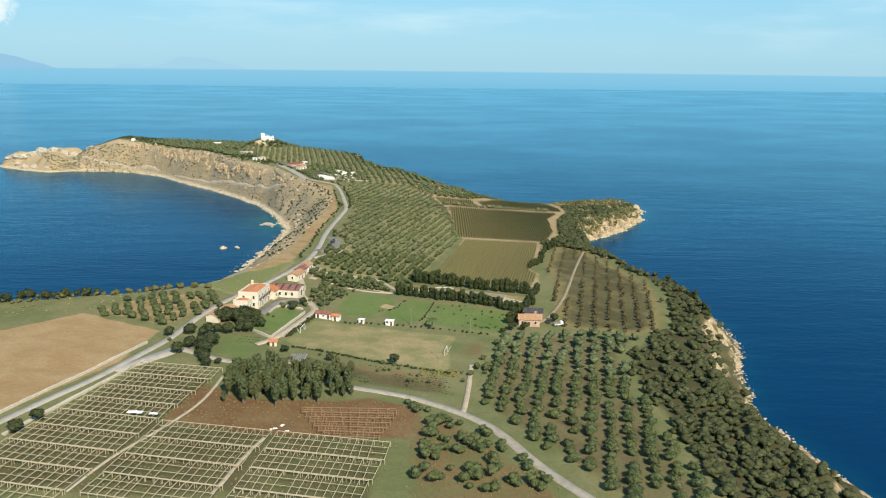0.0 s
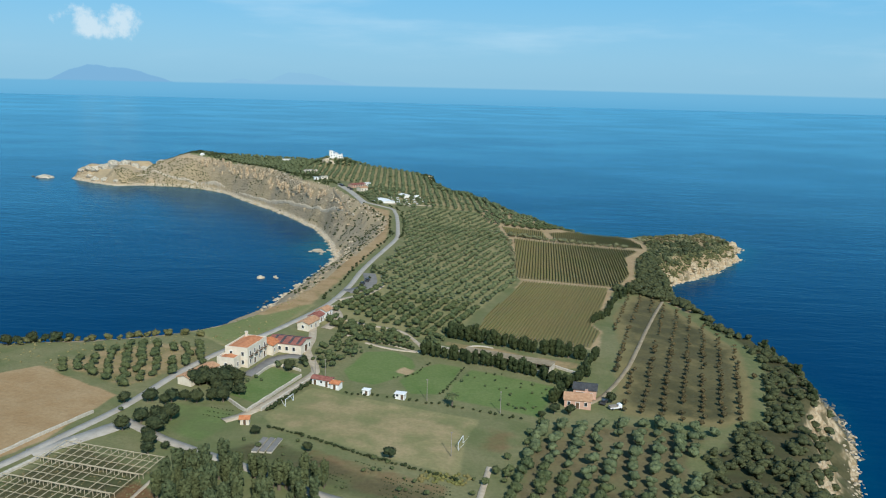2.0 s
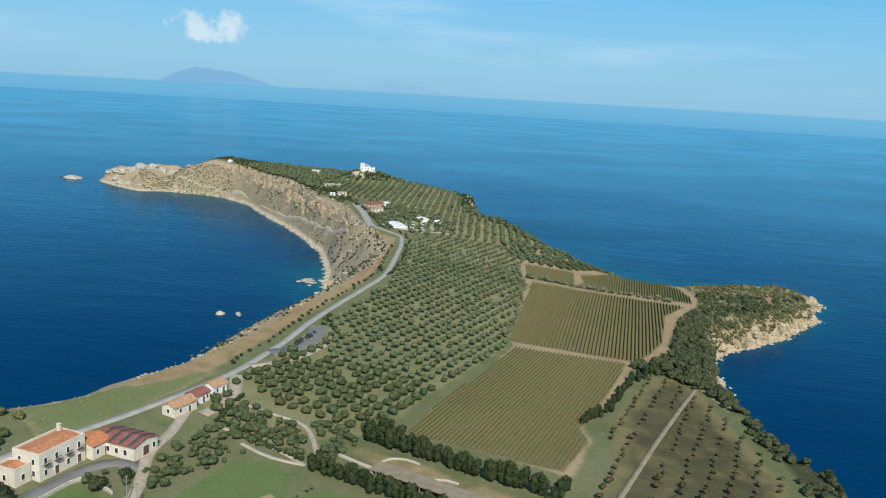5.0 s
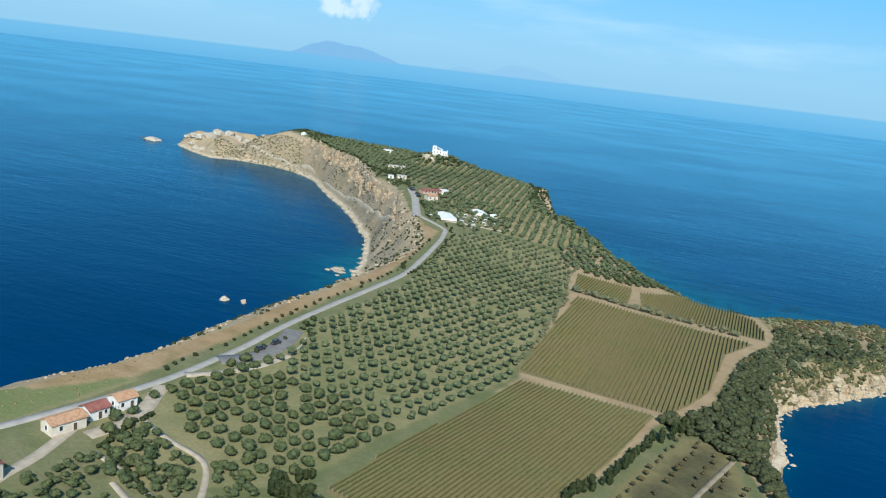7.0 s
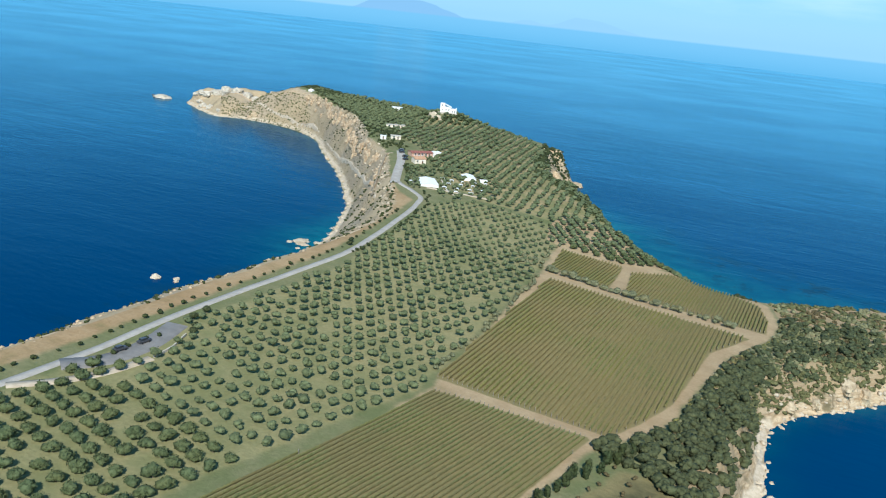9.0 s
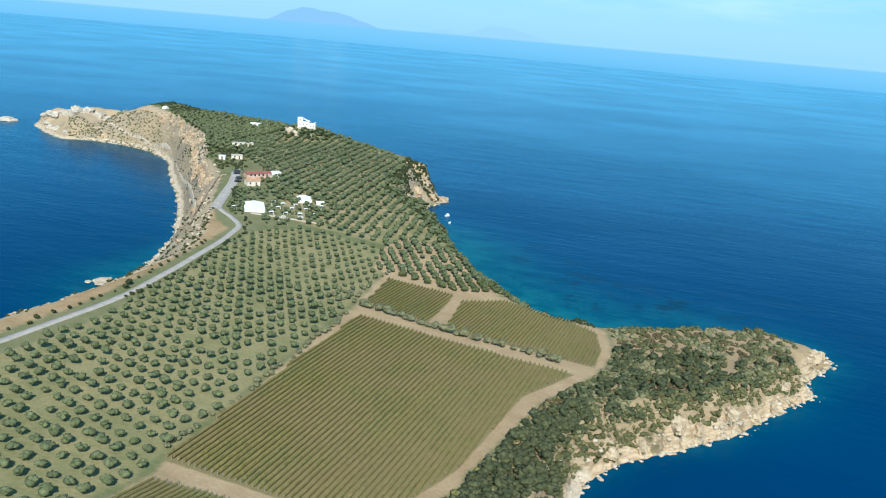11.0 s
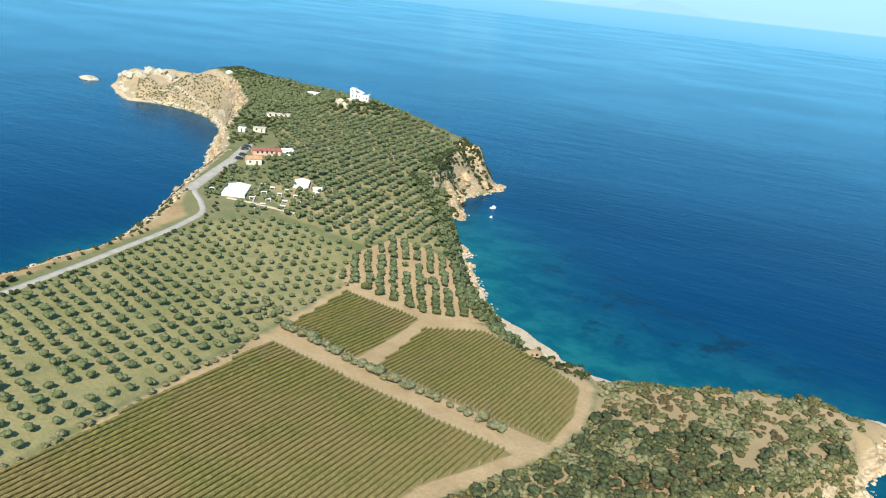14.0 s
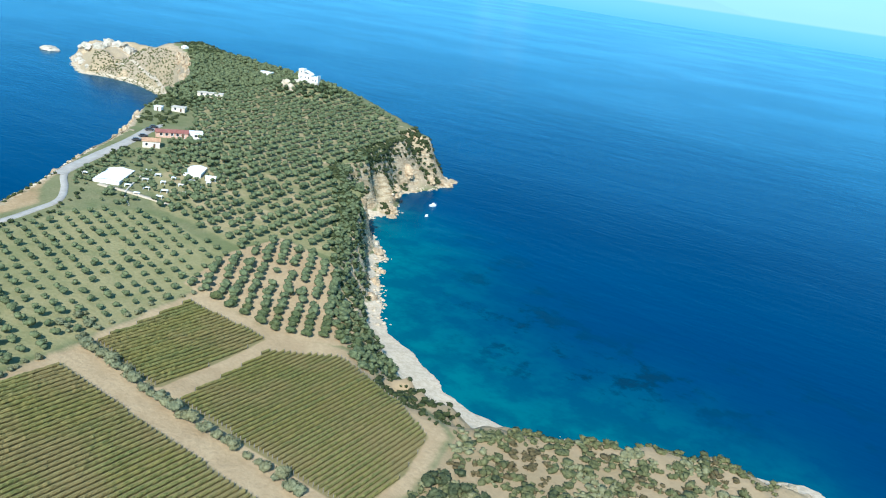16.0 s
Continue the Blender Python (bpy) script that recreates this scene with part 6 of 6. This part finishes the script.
for i in range(3):
    x, y = -50.6 + 2.0 * i, 277.4 + 0.3 * i
    ob = thing("cold_frame", "long low glazed cold frame in the kitchen garden", "cold frame", (x, y, ground_z(x, y)), 88, "cold frames")
    part("base", box(-4.6, 4.6, -0.75, 0.75, -0.4, 0.35, 0.03), M_STONE_WALL, ob)
    part("lid", block(bmesh.new(), -4.5, 4.5, -0.72, 0.72, 0.0, 0.06, 0, pose(0, 0, 0.45, 8, 0, 0)), M_BAY, ob)
for x, y, turn, l, w in ((-86, 223.5, -4, 4.6, 1.8), (-80.5, 223, -4, 2.6, 1.4), (-45.5, 220, 30, 2.2, 1.0), (-43.5, 222.5, 70, 1.8, 0.9), (-41.5, 219, 10, 1.2, 0.8)):
    ob = thing("plastic_sheet", "crumpled white plastic sheet in the nursery", "sheet", (x, y, ground_z(x, y) + (1.4 if x < -70 else 0.05)), turn)
    bm = bmesh.new()
    bmesh.ops.create_grid(bm, x_segments=8, y_segments=5, size=0.5, matrix=Matrix.Diagonal((l, w, 1, 1)))
    for v in bm.verts:
        v.co.z = 0.18 * noise.noise(v.co * 1.7) + 0.12
    bmesh.ops.solidify(bm, geom=bm.faces[:], thickness=0.03)
    part("film", bm, M_CANVAS, ob)

# ---- small things ----
def goal(x, y, turn):
    ob = thing("football_goal", "white football goal on the dry pitch", "goal", (x, y, ground_z(x, y)), turn, "goals of the pitch")
    for s in (-1, 1):
        part("post", box(s * 2.6 - 0.07, s * 2.6 + 0.07, -0.07, 0.07, -0.3, 2.2), M_PAINT, ob)
        part("stay", block(bmesh.new(), s * 2.6 - 0.04, s * 2.6 + 0.04, 0.0, 0.06, -0.2, 2.6, 0, pose(0, 0.05, 0, -35, 0, 0)), M_PAINT, ob)
    part("crossbar", box(-2.67, 2.67, -0.07, 0.07, 2.2, 2.34), M_PAINT, ob)


goal(-51.5, 308, 80)
goal(4.0, 291, -100)


def pole(x, y, h=7.0):
    ob = thing("floodlight_pole", "slim grey floodlight pole beside the pitch", "pole", (x, y, ground_z(x, y)), 0, "poles round the pitch")
    bm = bmesh.new()
    bmesh.ops.create_cone(bm, cap_ends=True, segments=8, radius1=0.13, radius2=0.08, depth=h + 0.5, matrix=Matrix.Translation((0, 0, h / 2 - 0.25)))
    part("shaft", bm, M_POST, ob)
    part("lamp", box(-0.3, 0.3, -0.15, 0.15, h, h + 0.25, 0.04), M_POST, ob)


for x, y in ((-46, 331), (-10, 322), (14, 318), (2, 284), (-50, 333)):
    pole(x, y)


def car(x, y, turn, paint_, label, truck=False):
    ob = thing("truck" if truck else "car", label, "truck" if truck else "car", (x, y, ground_z(x, y) + 0.25), turn, "" if truck else "parked cars")
    bm = box(-2.1, 2.1, -0.85, 0.85, 0.3, 0.95, 0.15)
    part("body", bm, paint_, ob)
    if truck:
        part("cab", box(0.7, 2.0, -0.82, 0.82, 0.9, 1.8, 0.12), paint_, ob)
        part("bed", box(-2.3, 0.6, -0.9, 0.9, 0.9, 1.25, 0.04), M_POST, ob)
    else:
        part("cabin", box(-1.5, 0.9, -0.72, 0.72, 0.9, 1.45, 0.18), M_PANE, ob)
        part("roof", box(-1.2, 0.5, -0.66, 0.66, 1.42, 1.5, 0.03), paint_, ob)
    for sx in (-1.3, 1.3):
        for sy in (-0.8, 0.8):
            bm = bmesh.new()
            bmesh.ops.create_cone(bm, cap_ends=True, segments=12, radius1=0.32, radius2=0.32, depth=0.22, matrix=Matrix.Translation((sx, sy, 0.32)) @ Matrix.Rotation(math.pi / 2, 4, "X"))
            part("wheel", bm, M_RUBBER, ob)


car(51, 331, 20, M_PAINT, "white flatbed truck beside the cottage", True)
car(47.5, 334.5, 70, M_CAR, "grey car parked beside the cottage")
for x, y, t in ((-137, 769, 70), (-141, 776, 72), (-149, 786, 65), (-152, 791, 64)):
    car(x, y, t, M_CAR, "grey car on the parking strip")
for x, y, t in ((-61.5, 462, 80), (-60.5, 470, 84)):
    car(x, y, t, M_CAR, "grey car in the parking bay")


def boat(x, y, turn, l, label):
    ob = thing("motor_boat", label, "boat", (x, y, 0.0), turn)
    bm = bmesh.new()
    ring = []
    for t in np.linspace(0, 1, 9):
        w = l * 0.16 * math.sin(math.pi * (0.25 + 0.75 * t)) ** 0.6 if t < 1 else 0.02
        xx = -l / 2 + l * t
        ring.append([bm.verts.new((xx, s * w, zz)) for s, zz in ((-1, 0.9 + 0.4 * t), (-0.55, -0.35), (0.55, -0.35), (1, 0.9 + 0.4 * t))])
    for a, b in zip(ring, ring[1:]):
        for i in range(3):
            bm.faces.new([a[i], a[i + 1], b[i + 1], b[i]])
        bm.faces.new([a[3], a[0], b[0], b[3]])
    bm.faces.new(ring[0])
    bmesh.ops.recalc_face_normals(bm, faces=bm.faces)
    part("hull", bm, M_PAINT, ob)
    if l < 3:
        part("seat", box(-l * 0.1, l * 0.1, -l * 0.12, l * 0.12, 0.7, 0.85), M_POLE, ob)
        return
    part("cabin", box(-l * 0.15, l * 0.18, -l * 0.09, l * 0.09, 0.8, 2.0, 0.15), M_PAINT, ob)
    part("windscreen", box(l * 0.18, l * 0.21, -l * 0.08, l * 0.08, 1.2, 1.9), M_PANE, ob)


boat(-52.8, 902, 60, 4.2, "white motor boat anchored below the cliff")
boat(-44, 882, 40, 1.6, "small white dinghy near the cliff")


def rock(name, label, x, y, size, seed, material, z=0.0, squash=0.6):
    r = np.random.default_rng(seed)
    v, f = BALLS[3]
    n = np.array([noise.fractal(Vector(p * 1.4) + Vector((seed, 0, 0)), 0.9, 2.1, 4) for p in v])
    w = v * (1 + 0.35 * n[:, None]) * [size, size * r.uniform(0.6, 0.9), size * squash]
    ob = tagged(new(name, mesh_from(name, w, f, material, False)), label, "rock")
    ob.matrix_basis = pose(x, y, z, 0, 0, r.uniform(0, 360))
    return ob


rock("sea_rock", "pale boulder standing in the bay", -150, 567, 2.6, 1, M_BOULDER)
rock("sea_rock", "split pale boulder standing in the bay", -141.5, 571, 1.9, 2, M_BOULDER)
rock("sea_rock", "small pale boulder beside a larger one", -139.5, 568.5, 1.4, 3, M_BOULDER)
rock("islet", "low pale rocky islet off the point", -572, 1014, 9.5, 4, M_CHALK, 0.4, 0.36)
rock("islet", "tiny dark rock beyond the islet", -592, 1021, 2.2, 5, M_WET_ROCK, 0.2, 0.4)
for i, (x, y, s) in enumerate(((-138, 660, 4.5), (-134, 655, 3.6), (-130, 663, 2.5), (-142, 655, 2.0), (-132, 648, 1.6))):
    rock("shore_slab", "flat pale slab awash at the shore", x, y, s, 10 + i, M_BOULDER, 0.0, 0.22)
for i, (x, y, s) in enumerate(((-205, 943, 4.6), (-199, 940, 3.4), (-194, 938, 2.2))):
    rock("white_outcrop", "pale outcrop below the hilltop house", x, y, s, 30 + i, M_BOULDER, ground_z(x, y) + 0.3, 0.8)


def crag(label, x, y, size, tall, seed, material):
    """A broken upright outcrop: split by steep joints, ledged, rooted in the slope."""
    r = np.random.default_rng(seed)
    v, f = BALLS[3]
    joint = np.array([noise.fractal(Vector((p[0] * 2.6 + seed, p[1] * 2.6, p[2] * 0.5)), 0.8, 2.2, 3) for p in v])
    ledge = np.array([noise.noise(Vector((p[0] * 1.1, p[1] * 1.1 + seed, p[2] * 3.5))) for p in v])
    w = v * (1 + 0.38 * joint + 0.28 * ledge)[:, None]
    w[:, 2] = 0.6 * w[:, 2] + 0.4 * np.round(w[:, 2] * 3.0) / 3.0
    w = w * [size, size * r.uniform(0.5, 0.8), tall]
    ob = tagged(new("ridge_crag", mesh_from("ridge_crag", w, f, material, False)), label, "rock", "crags of the ridge")
    ob.matrix_basis = pose(x, y, ground_z(x, y) - 0.2 * tall, 0, 0, r.uniform(-25, 25) - 40)


for i, (x, y, s, h) in enumerate(((-505, 1011, 8, 4), (-494, 1014, 10, 6), (-482, 1015, 11, 7.5), (-470, 1015, 11, 6.5), (-458, 1017, 10, 5), (-446, 1018, 10, 4.5), (-434, 1017, 9, 4), (-422, 1016, 8, 3.5), (-515, 1013, 6, 3), (-526, 1017, 6, 2), (-480, 985, 5, 3), (-496, 994, 6, 3), (-508, 1002, 5, 2.5), (-462, 976, 4, 2))):
    crag("jagged chalky white crag on the point", x, y, s, h, 40 + i, M_CHALK)
for i, (x, y, s, h) in enumerate(((175, 734, 6, 4), (180, 745, 5, 3), (170, 746, 5, 3), (173, 723, 4, 3), (168, 696, 5, 3.5), (162, 684, 4, 4), (159, 672, 4, 3.5), (152, 659, 4, 3), (143, 645, 4, 4), (134, 633, 4, 4.5), (127, 626, 5, 4), (117, 614, 4, 3), (109, 603, 4, 3))):
    crag("pale cream crag of the cape's cliff", x, y, 0.75 * s, 0.75 * h, 210 + i, M_CREAM)
band = line_spots([(-363, 991), (-330, 968.5), (-291, 934), (-257, 899), (-232, 866), (-208, 832), (-174, 794), (-159, 778)], 4.2, rng, 1.6)
for i, (x, y) in enumerate(band):
    crag("ochre crag along the crest of the western slope", x - 2.0, y - 1.5, rng.uniform(1.6, 3.6), rng.uniform(1.6, 4.2), 60 + i, M_OCHRE)
spurs = scatter([(-350, 970), (-300, 930), (-215, 826), (-165, 774), (-180, 780), (-232, 838), (-305, 918), (-352, 960)], 14, rng)
for i, (x, y) in enumerate(spurs):
    crag("ochre crag standing out of the western slope", x, y, rng.uniform(1.2, 2.6), rng.uniform(1.0, 2.0), 130 + i, M_OCHRE)
for i, (x, y, s, h) in enumerate(((-141, 752, 3.5, 3), (-137, 745, 4, 4), (-133, 737, 3.5, 4.5), (-130, 729, 4, 4), (-126, 722, 3, 3), (-139, 735, 3, 2), (-134, 722, 2.5, 2), (-146, 760, 3, 2.5), (-122, 714, 3, 2.5), (-118, 700, 2.5, 2), (-112, 690, 2.5, 2))):
    crag("ochre crag below the bend of the road", x - 5.0, y - 2.0, 0.8 * s, 0.45 * h, 240 + i, M_OCHRE)
for i, (x, y, s, h) in enumerate(((-75, 949, 6, 2.5), (-79, 937, 5, 3), (-84, 920, 5, 4), (-81, 905, 5, 3), (-69, 886, 5, 3), (-60, 872, 5, 3), (-54, 864, 4, 2), (-38, 820, 4, 2), (-24, 811, 4, 2), (-10, 795, 3, 2), (-3, 781, 3, 2), (7, 766, 3, 2), (-76, 960, 6, 1.6))):
    crag("broken ochre crag of the north-east cliff", x, y, s, h, 170 + i, M_OCHRE)

STONES = []
for i in range(6):
    v, f = BALLS[1]
    r = np.random.default_rng(200 + i)
    STONES.append((v * (1 + r.normal(0, 0.2, len(v)))[:, None] * [1, 0.75, 0.6], f))


def shore_spots(lo, hi, count, spread, rng, inward=0.0):
    seg = SHORE[(SHORE[:, 0] > lo[0]) & (SHORE[:, 0] < hi[0]) & (SHORE[:, 1] > lo[1]) & (SHORE[:, 1] < hi[1])]
    p = seg[rng.integers(len(seg), size=count)] + rng.normal(0, spread, (count, 2))
    return p


mass("shore_boulders", "pale boulders along the western shore", "boulders", STONES, shore_spots((-560, 440), (-100, 1010), 2600, 1.8, rng), M_BOULDER, rng, 0.25, 1.1, 0.0)
mass("shore_boulders", "pale fallen boulders below the eastern cliffs", "boulders", STONES, shore_spots((100, 535), (195, 745), 420, 2.6, rng), M_BOULDER, rng, 0.3, 1.5, 0.0)
mass("shore_boulders", "pale boulders below the north-east cliff", "boulders", STONES, shore_spots((-100, 750), (40, 985), 520, 2.2, rng), M_BOULDER, rng, 0.3, 1.3, 0.0)
mass("shore_boulders", "dark wet rocks along the south-east shore", "boulders", STONES, shore_spots((105, 345), (150, 520), 320, 3.0, rng), M_WET_ROCK, rng, 0.3, 1.3, 0.0)
mass("shore_boulders", "pale stones on the south-east strand", "boulders", STONES, shore_spots((105, 240), (150, 390), 420, 1.8, rng), M_BOULDER, rng, 0.25, 0.9, 0.0)
mass("shore_boulders", "large pale boulders at the foot of the verge", "boulders", STONES, shore_spots((-140, 405), (-108, 665), 300, 1.6, rng) + [-0.8, 0], M_BOULDER, rng, 0.6, 1.8, -0.3)
ledge = scatter([(-150, 600), (-115, 600), (-118, 640), (-124, 480), (-126, 430), (-142, 425), (-138, 520)], 130, rng)
mass("sea_rocks", "dark rocks awash in the bay", "rocks", STONES, np.column_stack([ledge[:, 0] - 4, ledge[:, 1]]), M_WET_ROCK, rng, 0.5, 1.5, -1.5)
crest = np.array(RIM_WEST[14:22], float)
crest_spots = line_spots(crest, 1.4, rng, 2.4) + [-4.0, -1.8]
mass("slope_boulders", "ochre crags along the crest of the western slope", "boulders", STONES, crest_spots, M_BOULDER, rng, 0.4, 1.4, 0.25)
verge_rocks = line_spots([(-96, 405), (-90, 432), (-87, 460), (-85, 510), (-84, 560), (-84, 610)], 1.2, rng, 2.6)
mass("slope_boulders", "ochre boulders along the edge of the verge", "boulders", STONES, verge_rocks, M_OCHRE, rng, 0.35, 1.2, 0.1)
edge_rocks = shore_spots((-130, 440), (-110, 660), 160, 2.0, rng) + [10, 0]
mass("slope_boulders", "ochre boulders down the western slope", "boulders", STONES, edge_rocks, M_BOULDER, rng, 0.4, 1.6, 0.0)

forget(OLIVES + YOUNG + SHRUB + PATH_TREE + HEDGE + GUM + PINE + GARDEN)
